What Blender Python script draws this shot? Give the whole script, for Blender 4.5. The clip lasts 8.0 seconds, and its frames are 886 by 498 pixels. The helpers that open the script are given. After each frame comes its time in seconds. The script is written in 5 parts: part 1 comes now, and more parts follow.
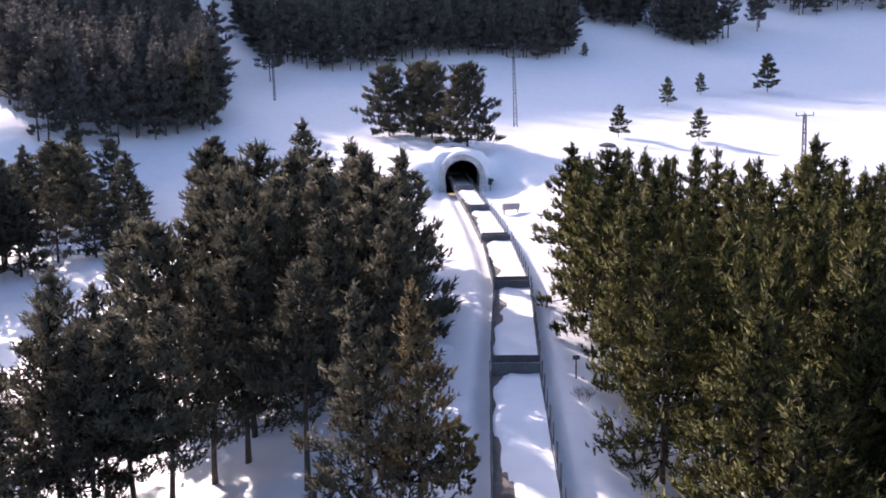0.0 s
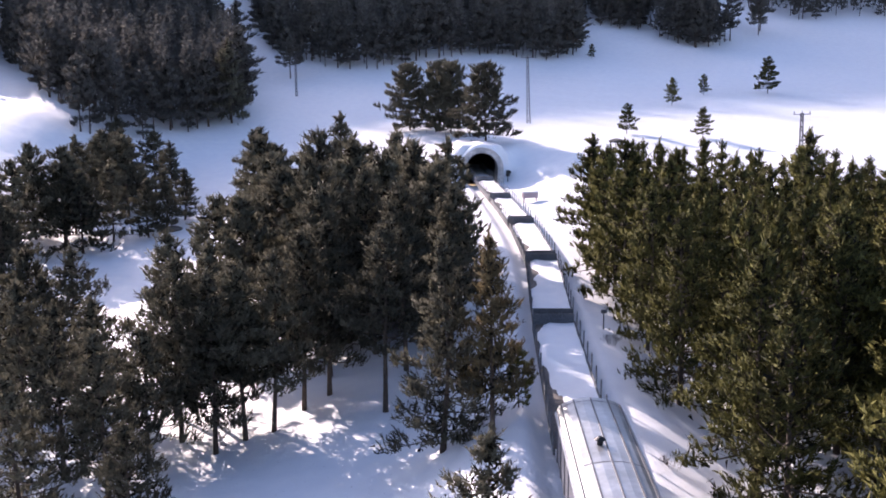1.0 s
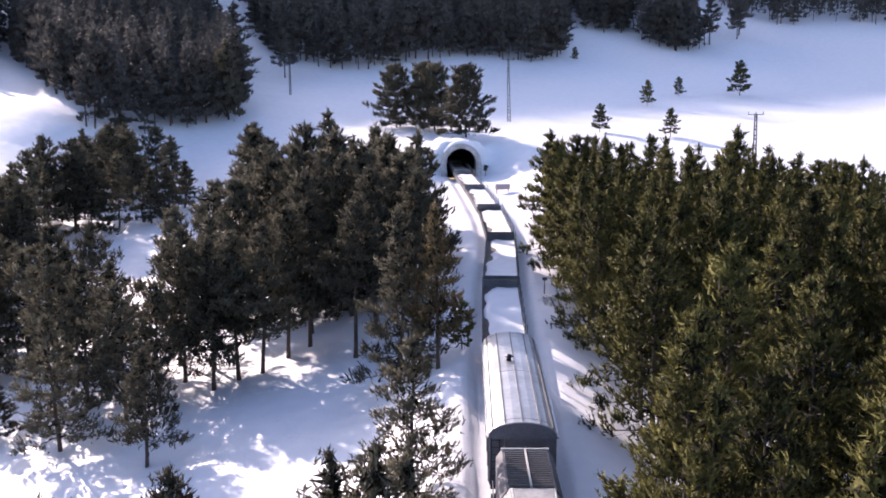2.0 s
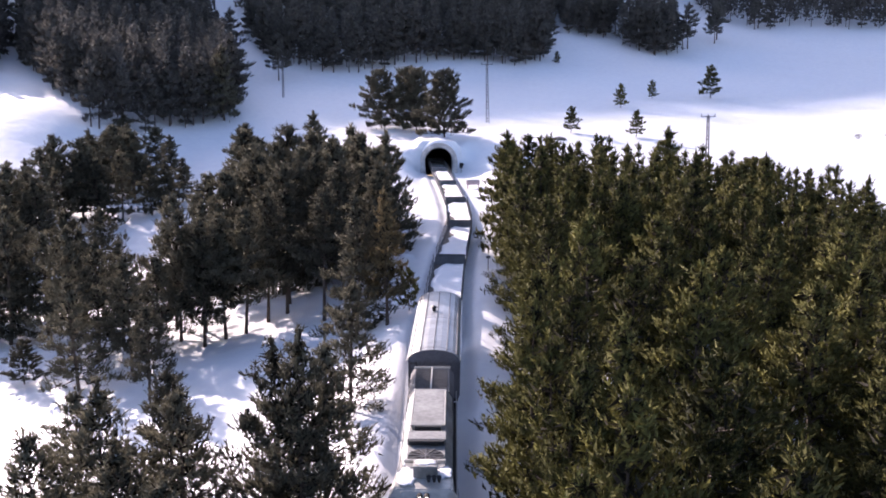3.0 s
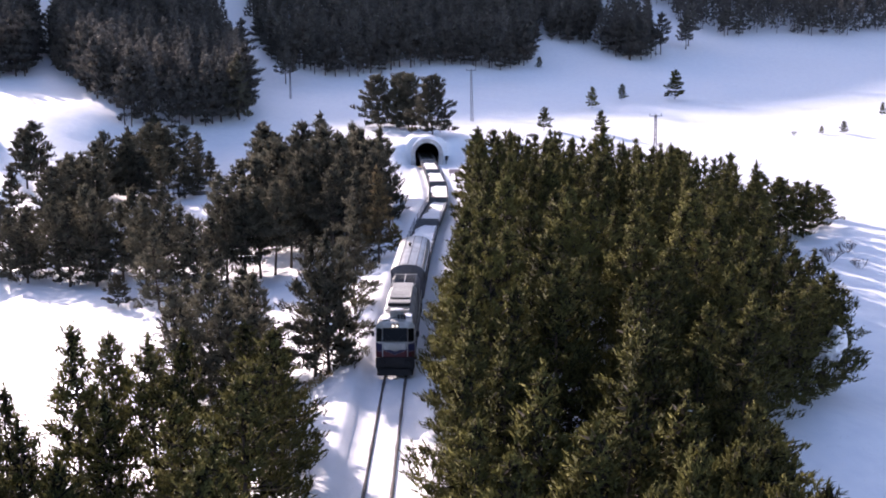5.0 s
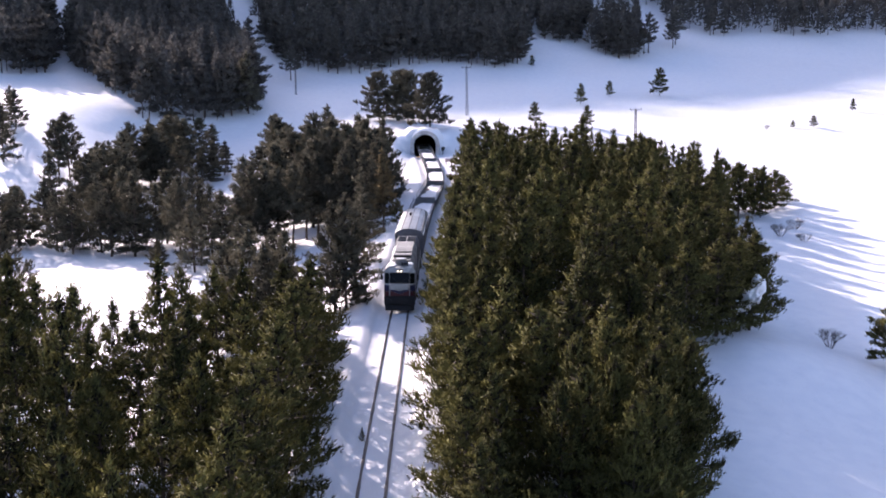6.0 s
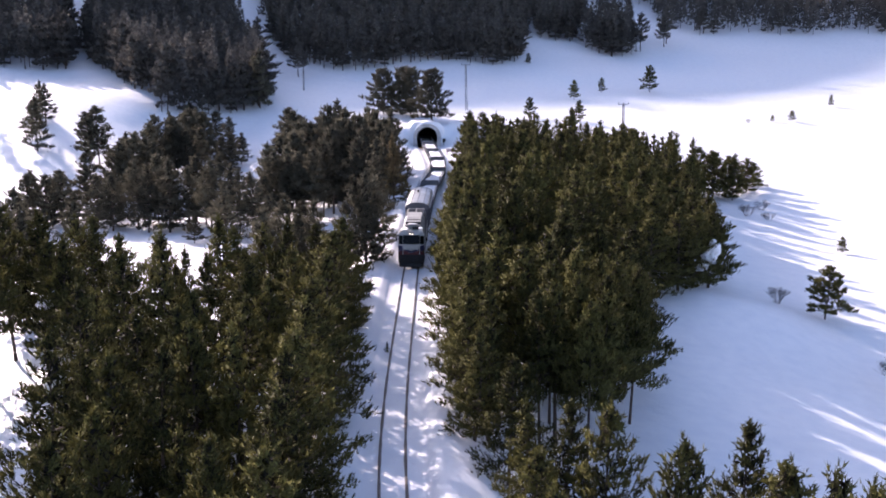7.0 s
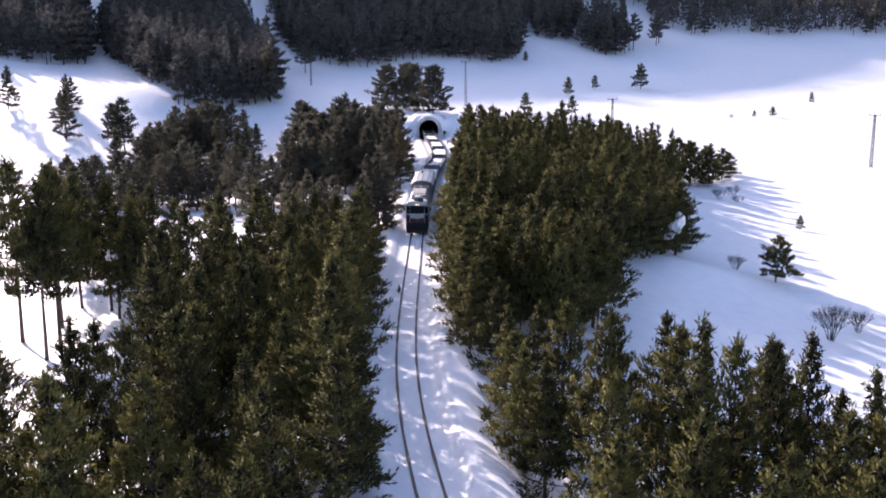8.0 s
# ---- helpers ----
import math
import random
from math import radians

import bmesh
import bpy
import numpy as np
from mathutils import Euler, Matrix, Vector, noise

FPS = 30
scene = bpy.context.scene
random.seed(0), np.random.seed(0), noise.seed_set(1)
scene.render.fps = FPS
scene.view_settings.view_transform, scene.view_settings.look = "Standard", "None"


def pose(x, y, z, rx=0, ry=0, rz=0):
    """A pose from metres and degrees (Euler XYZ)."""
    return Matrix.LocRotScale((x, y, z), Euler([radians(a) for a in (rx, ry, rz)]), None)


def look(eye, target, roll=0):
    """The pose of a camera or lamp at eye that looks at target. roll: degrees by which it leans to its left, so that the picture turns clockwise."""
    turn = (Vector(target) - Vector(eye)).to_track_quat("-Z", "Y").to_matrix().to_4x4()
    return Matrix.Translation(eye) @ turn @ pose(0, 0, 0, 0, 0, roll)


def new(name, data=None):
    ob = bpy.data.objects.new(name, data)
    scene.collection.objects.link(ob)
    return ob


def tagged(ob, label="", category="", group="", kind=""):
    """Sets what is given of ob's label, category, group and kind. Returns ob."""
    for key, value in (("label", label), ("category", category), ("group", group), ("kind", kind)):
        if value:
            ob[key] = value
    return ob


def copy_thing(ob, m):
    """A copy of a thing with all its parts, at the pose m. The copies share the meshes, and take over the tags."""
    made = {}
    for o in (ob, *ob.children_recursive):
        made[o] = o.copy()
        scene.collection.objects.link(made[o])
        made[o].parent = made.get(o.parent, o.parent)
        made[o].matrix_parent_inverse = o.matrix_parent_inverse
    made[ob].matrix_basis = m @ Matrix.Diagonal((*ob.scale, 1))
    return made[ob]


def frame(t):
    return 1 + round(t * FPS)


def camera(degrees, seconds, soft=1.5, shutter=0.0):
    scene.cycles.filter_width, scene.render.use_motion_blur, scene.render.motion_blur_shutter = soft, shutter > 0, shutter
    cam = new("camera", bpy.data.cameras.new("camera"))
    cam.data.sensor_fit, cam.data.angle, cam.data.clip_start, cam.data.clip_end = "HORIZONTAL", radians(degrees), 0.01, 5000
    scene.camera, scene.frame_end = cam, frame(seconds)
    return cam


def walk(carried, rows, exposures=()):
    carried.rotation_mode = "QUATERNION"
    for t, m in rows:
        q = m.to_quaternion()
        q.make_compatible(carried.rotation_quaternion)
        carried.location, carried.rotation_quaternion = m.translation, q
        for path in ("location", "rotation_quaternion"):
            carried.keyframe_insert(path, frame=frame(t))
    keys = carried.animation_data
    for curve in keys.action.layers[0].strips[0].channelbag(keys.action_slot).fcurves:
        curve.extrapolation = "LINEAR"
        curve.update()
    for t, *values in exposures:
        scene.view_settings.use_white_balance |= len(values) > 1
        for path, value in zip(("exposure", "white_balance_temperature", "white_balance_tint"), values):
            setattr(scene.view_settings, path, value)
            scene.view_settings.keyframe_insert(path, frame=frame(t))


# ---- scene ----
cam = camera(50.0, 8.0, soft=1.8)
PATH = [
    (0, (-0.132, -0.605, 17.899), (-0.354, 38.815, 11.122), -1.20),
    (0.5, (-2.67, -5.581, 17.707), (-2.872, 33.839, 10.95), -1.00),
    (1, (-3.642, -11.086, 17.614), (-3.805, 28.334, 10.816), -0.60),
    (1.5, (-2.744, -16.533, 17.538), (-2.867, 22.887, 10.7), -0.30),
    (2.8, (2.09, -33.879, 18.016), (2.25, 5.541, 11.312), -0.10),
    (3, (2.855, -36.468, 18.161), (2.893, 2.952, 11.399), -0.10),
    (3.5, (3.87, -43.079, 18.415), (3.909, -3.659, 11.673), -0.10),
    (4, (4.596, -51.196, 18.649), (4.656, -11.756, 11.946), -0.10),
    (4.5, (5.022, -58.46, 18.841), (5.082, -19.02, 12.138), -0.10),
    (5.8, (5.649, -80.126, 18.367), (5.767, -40.706, 11.583), -0.10),
    (6, (5.539, -83.459, 18.303), (5.717, -44.059, 11.498), 0.00),
    (6.5, (5.226, -91.212, 18.123), (5.443, -51.812, 11.257), 0.10),
    (7, (4.778, -99.938, 17.77), (5.034, -60.538, 10.883), 0.10),
    (7.5, (4.338, -107.545, 17.389), (4.613, -68.145, 10.482), 0.20),
    (8, (4.405, -116.505, 16.982), (4.7, -77.105, 10.034), 0.40),
]
walk(cam, [(t, look(eye, target, roll)) for t, eye, target, roll in PATH], exposures=[(0, 0.98, 6250, 26), (8, 0.98, 6250, 26)])

# ---- world, sun, exposure ----
SUN_AZ, SUN_EL = 36.0, 24.5          # degrees to the left of straight ahead (+y), and above the horizon
world = bpy.data.worlds.new("world")
scene.world = world
world.use_nodes = True
wn = world.node_tree.nodes
sky = wn.new("ShaderNodeTexSky")
sky.sky_type = "NISHITA"
sky.sun_disc = False
sky.sun_elevation = radians(SUN_EL)
sky.sun_rotation = radians(-SUN_AZ)
sky.altitude = 300
sky.air_density = 1.0
sky.dust_density = 2.2
wn["Background"].inputs["Strength"].default_value = 0.14
world.node_tree.links.new(sky.outputs["Color"], wn["Background"].inputs["Color"])

sun_data = bpy.data.lights.new("sun", "SUN")
sun_data.energy = 5.0
sun_data.angle = radians(0.55)
sun_data.color = (1.0, 0.87, 0.745)
sun_lamp = new("sun", sun_data)
to_sun = Vector((-math.sin(radians(SUN_AZ)) * math.cos(radians(SUN_EL)), math.cos(radians(SUN_AZ)) * math.cos(radians(SUN_EL)), math.sin(radians(SUN_EL))))
sun_lamp.rotation_mode = "QUATERNION"
sun_lamp.rotation_quaternion = to_sun.to_track_quat("Z", "Y")
sun_lamp.location = (-60, 60, 120)


# ---- materials ----
def material(name, base, rough=0.6, metal=0.0, grain=8.0, spread=0.25, stain=0.6, stain_spread=0.2, bump=0.1, bump_scale=20.0, tint=0.0, sheen=0.5):
    """A surface whose colour varies at two scales, with a fine relief; tint: how far single objects differ."""
    mat = bpy.data.materials.new(name)
    mat.use_nodes = True
    nt = mat.node_tree
    n, l = nt.nodes, nt.links
    bsdf = n["Principled BSDF"]
    bsdf.inputs["Roughness"].default_value = rough
    bsdf.inputs["Metallic"].default_value = metal
    bsdf.inputs["Specular IOR Level"].default_value = sheen
    co = n.new("ShaderNodeTexCoord")
    fine = n.new("ShaderNodeTexNoise")
    fine.inputs["Scale"].default_value = grain
    fine.inputs["Detail"].default_value = 4
    broad = n.new("ShaderNodeTexNoise")
    broad.inputs["Scale"].default_value = stain
    broad.inputs["Detail"].default_value = 3
    l.new(co.outputs["Object"], fine.inputs["Vector"])
    l.new(co.outputs["Object"], broad.inputs["Vector"])
    def ranged(src, lo, hi):
        r = n.new("ShaderNodeMapRange")
        r.inputs["From Min"].default_value, r.inputs["From Max"].default_value = 0.3, 0.7
        r.inputs["To Min"].default_value, r.inputs["To Max"].default_value = lo, hi
        l.new(src, r.inputs["Value"])
        return r.outputs["Result"]
    a = ranged(fine.outputs["Fac"], 1 - spread, 1 + spread)
    b = ranged(broad.outputs["Fac"], 1 - stain_spread, 1 + stain_spread)
    m = n.new("ShaderNodeMath"); m.operation = "MULTIPLY"
    l.new(a, m.inputs[0]); l.new(b, m.inputs[1])
    last = m.outputs[0]
    if tint:
        info = n.new("ShaderNodeObjectInfo")
        r = n.new("ShaderNodeMapRange")
        r.inputs["To Min"].default_value, r.inputs["To Max"].default_value = 1 - tint, 1 + tint
        l.new(info.outputs["Random"], r.inputs["Value"])
        m2 = n.new("ShaderNodeMath"); m2.operation = "MULTIPLY"
        l.new(last, m2.inputs[0]); l.new(r.outputs["Result"], m2.inputs[1])
        last = m2.outputs[0]
    mix = n.new("ShaderNodeVectorMath"); mix.operation = "SCALE"
    mix.inputs[0].default_value = base
    l.new(last, mix.inputs["Scale"])
    l.new(mix.outputs["Vector"], bsdf.inputs["Base Color"])
    if bump:
        bt = n.new("ShaderNodeTexNoise")
        bt.inputs["Scale"].default_value = bump_scale
        bt.inputs["Detail"].default_value = 5
        l.new(co.outputs["Object"], bt.inputs["Vector"])
        bp = n.new("ShaderNodeBump")
        bp.inputs["Strength"].default_value = bump
        bp.inputs["Distance"].default_value = 0.1
        l.new(bt.outputs["Fac"], bp.inputs["Height"])
        l.new(bp.outputs["Normal"], bsdf.inputs["Normal"])
    return mat


def snow_material(name, base=(0.84, 0.85, 0.87), litter=0.0):
    """Snow with wind relief at three scales; litter: how much bark and needle litter lies on it."""
    mat = bpy.data.materials.new(name)
    mat.use_nodes = True
    n, l = mat.node_tree.nodes, mat.node_tree.links
    bsdf = n["Principled BSDF"]
    bsdf.inputs["Roughness"].default_value = 0.55
    bsdf.inputs["Specular IOR Level"].default_value = 0.35
    co = n.new("ShaderNodeTexCoord")
    tex = []
    for scale, detail in ((0.12, 4), (0.7, 5), (5.0, 6)):
        t = n.new("ShaderNodeTexNoise")
        t.inputs["Scale"].default_value, t.inputs["Detail"].default_value = scale, detail
        l.new(co.outputs["Object"], t.inputs["Vector"])
        tex.append(t)
    ramp = n.new("ShaderNodeValToRGB")
    ramp.color_ramp.elements[0].position, ramp.color_ramp.elements[1].position = 0.3, 0.65
    ramp.color_ramp.elements[0].color = (base[0] * 0.93, base[1] * 0.94, base[2] * 0.96, 1)
    ramp.color_ramp.elements[1].color = (*base, 1)
    l.new(tex[1].outputs["Fac"], ramp.inputs["Fac"])
    last = ramp.outputs["Color"]
    if litter:
        r2 = n.new("ShaderNodeValToRGB")
        r2.color_ramp.elements[0].position, r2.color_ramp.elements[1].position = 0.66, 0.74
        r2.color_ramp.elements[1].color = (litter, litter, litter, 1)
        l.new(tex[2].outputs["Fac"], r2.inputs["Fac"])
        mx = n.new("ShaderNodeMix"); mx.data_type = "RGBA"
        mx.inputs[7].default_value = (0.16, 0.11, 0.07, 1)
        l.new(r2.outputs["Color"], mx.inputs[0])
        l.new(last, mx.inputs[6])
        last = mx.outputs[2]
    l.new(last, bsdf.inputs["Base Color"])
    normal = None
    for t, dist, strength in ((tex[0], 1.2, 0.3), (tex[1], 0.15, 0.4), (tex[2], 0.06, 0.5)):
        bp = n.new("ShaderNodeBump")
        bp.inputs["Distance"].default_value, bp.inputs["Strength"].default_value = dist, strength
        l.new(t.outputs["Fac"], bp.inputs["Height"])
        if normal:
            l.new(normal, bp.inputs["Normal"])
        normal = bp.outputs["Normal"]
    l.new(normal, bsdf.inputs["Normal"])
    return mat


def needle_material(name, dark, light, tint=0.25, thin=0.3):
    """Pine needles: the colour goes from dark to light clump by clump, a little light passes through."""
    mat = bpy.data.materials.new(name)
    mat.use_nodes = True
    n, l = mat.node_tree.nodes, mat.node_tree.links
    bsdf = n["Principled BSDF"]
    bsdf.inputs["Roughness"].default_value = 0.7
    bsdf.inputs["Specular IOR Level"].default_value = 0.08
    geo = n.new("ShaderNodeNewGeometry")
    co = n.new("ShaderNodeTexCoord")
    info = n.new("ShaderNodeObjectInfo")
    tex = n.new("ShaderNodeTexNoise")
    tex.inputs["Scale"].default_value = 0.9
    l.new(co.outputs["Object"], tex.inputs["Vector"])
    def math_node(op, a, b):
        m = n.new("ShaderNodeMath"); m.operation = op
        for i, v in enumerate((a, b)):
            if isinstance(v, (int, float)):
                m.inputs[i].default_value = v
            else:
                l.new(v, m.inputs[i])
        return m.outputs[0]
    f = math_node("MULTIPLY", geo.outputs["Random Per Island"], 0.55)
    f = math_node("ADD", f, math_node("MULTIPLY", math_node("SUBTRACT", tex.outputs["Fac"], 0.35), 1.1))
    f = math_node("ADD", f, math_node("MULTIPLY", math_node("SUBTRACT", info.outputs["Random"], 0.5), 2 * tint))
    mx = n.new("ShaderNodeMix"); mx.data_type = "RGBA"
    mx.inputs[6].default_value, mx.inputs[7].default_value = (*dark, 1), (*light, 1)
    l.new(f, mx.inputs[0])
    l.new(mx.outputs[2], bsdf.inputs["Base Color"])
    tr = n.new("ShaderNodeBsdfTranslucent")
    l.new(mx.outputs[2], tr.inputs["Color"])
    add = n.new("ShaderNodeMixShader")
    add.inputs[0].default_value = thin
    l.new(bsdf.outputs[0], add.inputs[1])
    l.new(tr.outputs[0], add.inputs[2])
    l.new(add.outputs[0], n["Material Output"].inputs["Surface"])
    return mat


SNOW = snow_material("snow", litter=0.25)
SNOW_CLEAN = snow_material("fresh_snow", (0.86, 0.87, 0.89))
NEEDLES = needle_material("pine_needles", (0.019, 0.023, 0.010), (0.185, 0.178, 0.058), thin=0.16)
# brownish needles, with the haze over the left side lightening the colour
NEEDLES_HAZED = needle_material("dull_pine_needles", (0.047, 0.047, 0.037), (0.2, 0.19, 0.135))
# far woods: needle colour lightened and greyed to stand in for distant haze
NEEDLES_FAR_HAZE = needle_material("old_pine_needles", (0.08, 0.08, 0.077), (0.21, 0.2, 0.175))
# near-black, so that the shade inside a crown is put into the colour
NEEDLES_INNER_SHADE = needle_material("dead_inner_needles", (0.010, 0.010, 0.008), (0.034, 0.030, 0.022), thin=0.05)
NEEDLES_BROWN = needle_material("dry_pine_needles", (0.08, 0.064, 0.036), (0.25, 0.2, 0.11))
BARK = material("pine_bark", (0.075, 0.055, 0.042), 0.9, grain=5, spread=0.4, bump=0.6, bump_scale=9, tint=0.2)
TWIG = material("bare_twig", (0.065, 0.054, 0.048), 0.9, spread=0.3, bump=0)


# ---- mesh helpers ----
def mesh_of(name, verts, faces, mats, index=None, smooth=False):
    me = bpy.data.meshes.new(name)
    me.from_pydata(verts, [], faces)
    for m in (mats if isinstance(mats, (list, tuple)) else [mats]):
        me.materials.append(m)
    if index is not None:
        me.polygons.foreach_set("material_index", index)
    if smooth:
        me.polygons.foreach_set("use_smooth", [True] * len(me.polygons))
    me.update()
    return me


def part(name, bm, mat, parent=None, label="", smooth=False):
    """Links a bmesh as one mesh object under a thing or a part."""
    me = bpy.data.meshes.new(name)
    if smooth:
        for f in bm.faces:
            f.smooth = True
    bm.to_mesh(me)
    bm.free()
    for m in (mat if isinstance(mat, (list, tuple)) else [mat]):
        me.materials.append(m)
    ob = new(name, me)
    ob.parent = parent
    if label:
        tagged(ob, label)
    return ob


def add_box(bm, size, at=(0, 0, 0), bevel=0.0, turn=None, taper=None):
    """A box of that size with its middle at that place; taper: (x, y) scale of its top."""
    r = bmesh.ops.create_cube(bm, size=1.0)
    vs = r["verts"]
    for v in vs:
        v.co = Vector((v.co.x * size[0], v.co.y * size[1], v.co.z * size[2]))
        if taper and v.co.z > 0:
            v.co.x *= taper[0]
            v.co.y *= taper[1]
    if bevel:
        es = list({e for v in vs for e in v.link_edges})
        rb = bmesh.ops.bevel(bm, geom=es, offset=bevel, segments=2, affect="EDGES", profile=0.6)
        vs = list({v for f in rb["faces"] for v in f.verts} | {v for v in vs if v.is_valid})
    m = Matrix.Translation(at) @ (turn.to_4x4() if turn else Matrix())
    bmesh.ops.transform(bm, matrix=m, verts=vs)
    return vs


def add_tube(bm, a, b, ra, rb=None, sides=8, caps=True):
    a, b = Vector(a), Vector(b)
    rb = ra if rb is None else rb
    d = b - a
    r = bmesh.ops.create_cone(bm, cap_ends=caps, segments=sides, radius1=ra, radius2=max(rb, 1e-4), depth=d.length)
    bmesh.ops.transform(bm, matrix=Matrix.Translation((a + b) / 2) @ d.to_track_quat("Z", "Y").to_matrix().to_4x4(), verts=r["verts"])
    return r["verts"]


def add_section(bm, profile, y0, y1, cap=True):
    """Sweeps a closed outline of (x, z) points along y."""
    rows = [[bm.verts.new((x, y, z)) for x, z in profile] for y in (y0, y1)]
    k = len(profile)
    for i in range(k):
        bm.faces.new((rows[0][i], rows[0][(i + 1) % k], rows[1][(i + 1) % k], rows[1][i]))
    if cap:
        bm.faces.new(rows[0][::-1])
        bm.faces.new(rows[1])
    return rows


def thing(name, at, label, category, group="", turn=0.0, kind=""):
    e = new(name)
    e.matrix_basis = pose(*at, 0, 0, turn)
    return tagged(e, label, category, group, kind)


# ---- the lie of the land ----
TRACK_Y = (-170, -130, -110, -90, -75, -67, -60, -50, -38, -5, 12, 39, 52, 70, 80, 93, 117, 130, 146, 220)
TRACK_X = (24.0, 15.5, 11.4, 7.5, 4.85, 3.75, 2.95, 2.25, 2.0, 2.05, 2.25, 2.95, 3.6, 4.75, 5.0, 4.9, 3.8, 3.0, 2.1, -2.6)
GRADE_Y = (-170, -90, -67, -20, 52, 146, 220)
GRADE_Z = (-6.6, -4.7, -4.0, -2.1, 0.2, 1.2, 1.9)
PORTAL_Y = 146.0

_ys = np.arange(-170.0, 221.0, 1.0)
def _smoothed(a, width):
    k = np.hanning(2 * width + 1)
    k /= k.sum()
    return np.convolve(np.pad(a, width, mode="reflect", reflect_type="odd"), k, mode="valid")
_tx = _smoothed(np.interp(_ys, TRACK_Y, TRACK_X), 9)
_tz = _smoothed(np.interp(_ys, GRADE_Y, GRADE_Z), 12)


def track_x(y):
    return np.interp(y, _ys, _tx)


def track_z(y):
    return np.interp(y, _ys, _tz)


NET_X = (-420, -180, -120, -80, -62, -45, -20, 0, 25, 50, 80, 120, 180, 420)
NET = {
    -200: (-6, -8, -10, -11, -11, -11, -9, -8, -10, -12, -13, -13, -12, -10),
    -60: (-4, -8, -10, -11, -11, -11, -8, -5.5, -8, -11.5, -12, -12, -10, -8),
    -20: (0, -5, -8, -10, -9.7, -9.5, -7, -3.2, -6, -12.5, -10, -9, -8, -6),
    20: (8, 0, -4, -7.5, -7, -6.5, -5, -1.6, -3, -7.5, -6, -5, -4, -2),
    45: (11, 3, -4, -7.5, -7, -5.8, -4.8, -0.7, -1.8, -4.5, -4.5, -3.5, -2, 1),
    80: (15, 6, -1, -6, -6.5, -6.5, -4.5, 0.3, 0.5, -2, -2.5, -1.5, 1, 5),
    110: (22, 11, 4, 0.5, -1.5, -3, -0.5, 1, 2, 1, 0.5, 1, 3, 8),
    128: (25, 14, 8, 4, -1.0, -2.0, 2.5, 3, 4, 3, 2.5, 3, 5, 10),
    150: (30, 18, 13, 10.5, 0.5, 0, 5.5, 7, 6.5, 5, 4.5, 5, 7, 12),
    170: (35, 22, 16.5, 15.5, 6, 4.5, 8, 8.4, 8.3, 7.2, 6.9, 7.2, 9, 14.4),
    200: (42, 27, 19, 17.5, 13, 11.5, 11, 10.5, 11, 10.5, 10.5, 10.5, 12, 18),
    250: (58, 38, 28, 23, 20, 19.5, 18.5, 19, 18, 17, 16, 16, 18, 26),
    300: (80, 58, 50, 42, 40, 38, 35, 32, 30, 28.5, 27, 26, 28, 38),
    400: (130, 105, 96, 90, 87, 85, 80, 76, 70, 66, 62, 58, 60, 72),
    700: (300, 270, 260, 250, 245, 240, 235, 230, 220, 210, 205, 200, 200, 210),
}
_gx, _gy = np.arange(-420.0, 421.0, 4.0), np.arange(-200.0, 701.0, 4.0)
_rows = np.array([np.interp(_gx, NET_X, NET[k]) for k in NET])
_H = np.array([np.interp(_gy, list(NET), _rows[:, i]) for i in range(len(_gx))])
for _ in range(2):
    _H = np.array([_smoothed(r, 4) for r in _H])
    _H = np.array([_smoothed(r, 3) for r in _H.T]).T


def natural(x, y):
    """Height of the open ground (x, y: arrays)."""
    fx, fy = np.clip((x + 420) / 4, 0, len(_gx) - 1.001), np.clip((y + 200) / 4, 0, len(_gy) - 1.001)
    i, j = fx.astype(int), fy.astype(int)
    u, v = fx - i, fy - j
    z = _H[i, j] * (1 - u) * (1 - v) + _H[i + 1, j] * u * (1 - v) + _H[i, j + 1] * (1 - u) * v + _H[i + 1, j + 1] * u * v
    z = z + 0.35 * np.sin(x * 0.11 + 1.3 * np.sin(y * 0.06)) * np.sin(y * 0.09 + 0.7) + 0.12 * np.sin(x * 0.43 + y * 0.21) * np.sin(y * 0.37 - x * 0.13)
    # the mound of the clearing
    z = z + 2.3 * np.exp(-(((x - 37) / 9.5) ** 2 + ((y + 2) / 10) ** 2))
    return z


def ease(a, b, v):
    s = np.clip((v - a) / (b - a), 0, 1)
    return s * s * (3 - 2 * s)


def ground(x, y):
    """Height of the snow, with the line's bed and the cutting before the tunnel."""
    x, y = np.asarray(x, float), np.asarray(y, float)
    z = natural(x, y)
    d = np.abs(x - track_x(y))
    tz = track_z(y)
    bed = tz + 0.42 * ease(1.75, 2.5, d) + (0.11 + 0.05 * np.sin(y * 0.31 + 1.7 * np.sin(y * 0.13))) * np.exp(-((d - 2.9) / 0.55) ** 2)
    mouth = ease(105, 140, y)
    right = ease(0, 2, x - track_x(y))
    w = ease(3.2, 9.0, d) * (1 - mouth) + ease(3.1, 8.5 + 9 * right, d) * mouth
    open_side = bed * (1 - w) + z * w
    covered = np.where(d < 9, np.maximum(z, tz + 6.6 - 5.0 * ease(2.6, 8, d)), z)
    k = ease(PORTAL_Y - 0.2 - 9.0 * ease(3.4, 9, d), PORTAL_Y + 1.2 + (4 + 9 * right) * ease(3.4, 9, d), y)
    return open_side * (1 - k) + covered * k


def lie(x, y):
    return float(ground(np.array([float(x)]), np.array([float(y)]))[0])


def spaced(*runs):
    """Steps along one axis: (from, to, step) ..., joined."""
    out = []
    for a, b, s in runs:
        out += list(np.arange(a, b, s))
    return np.array(out + [runs[-1][1]])


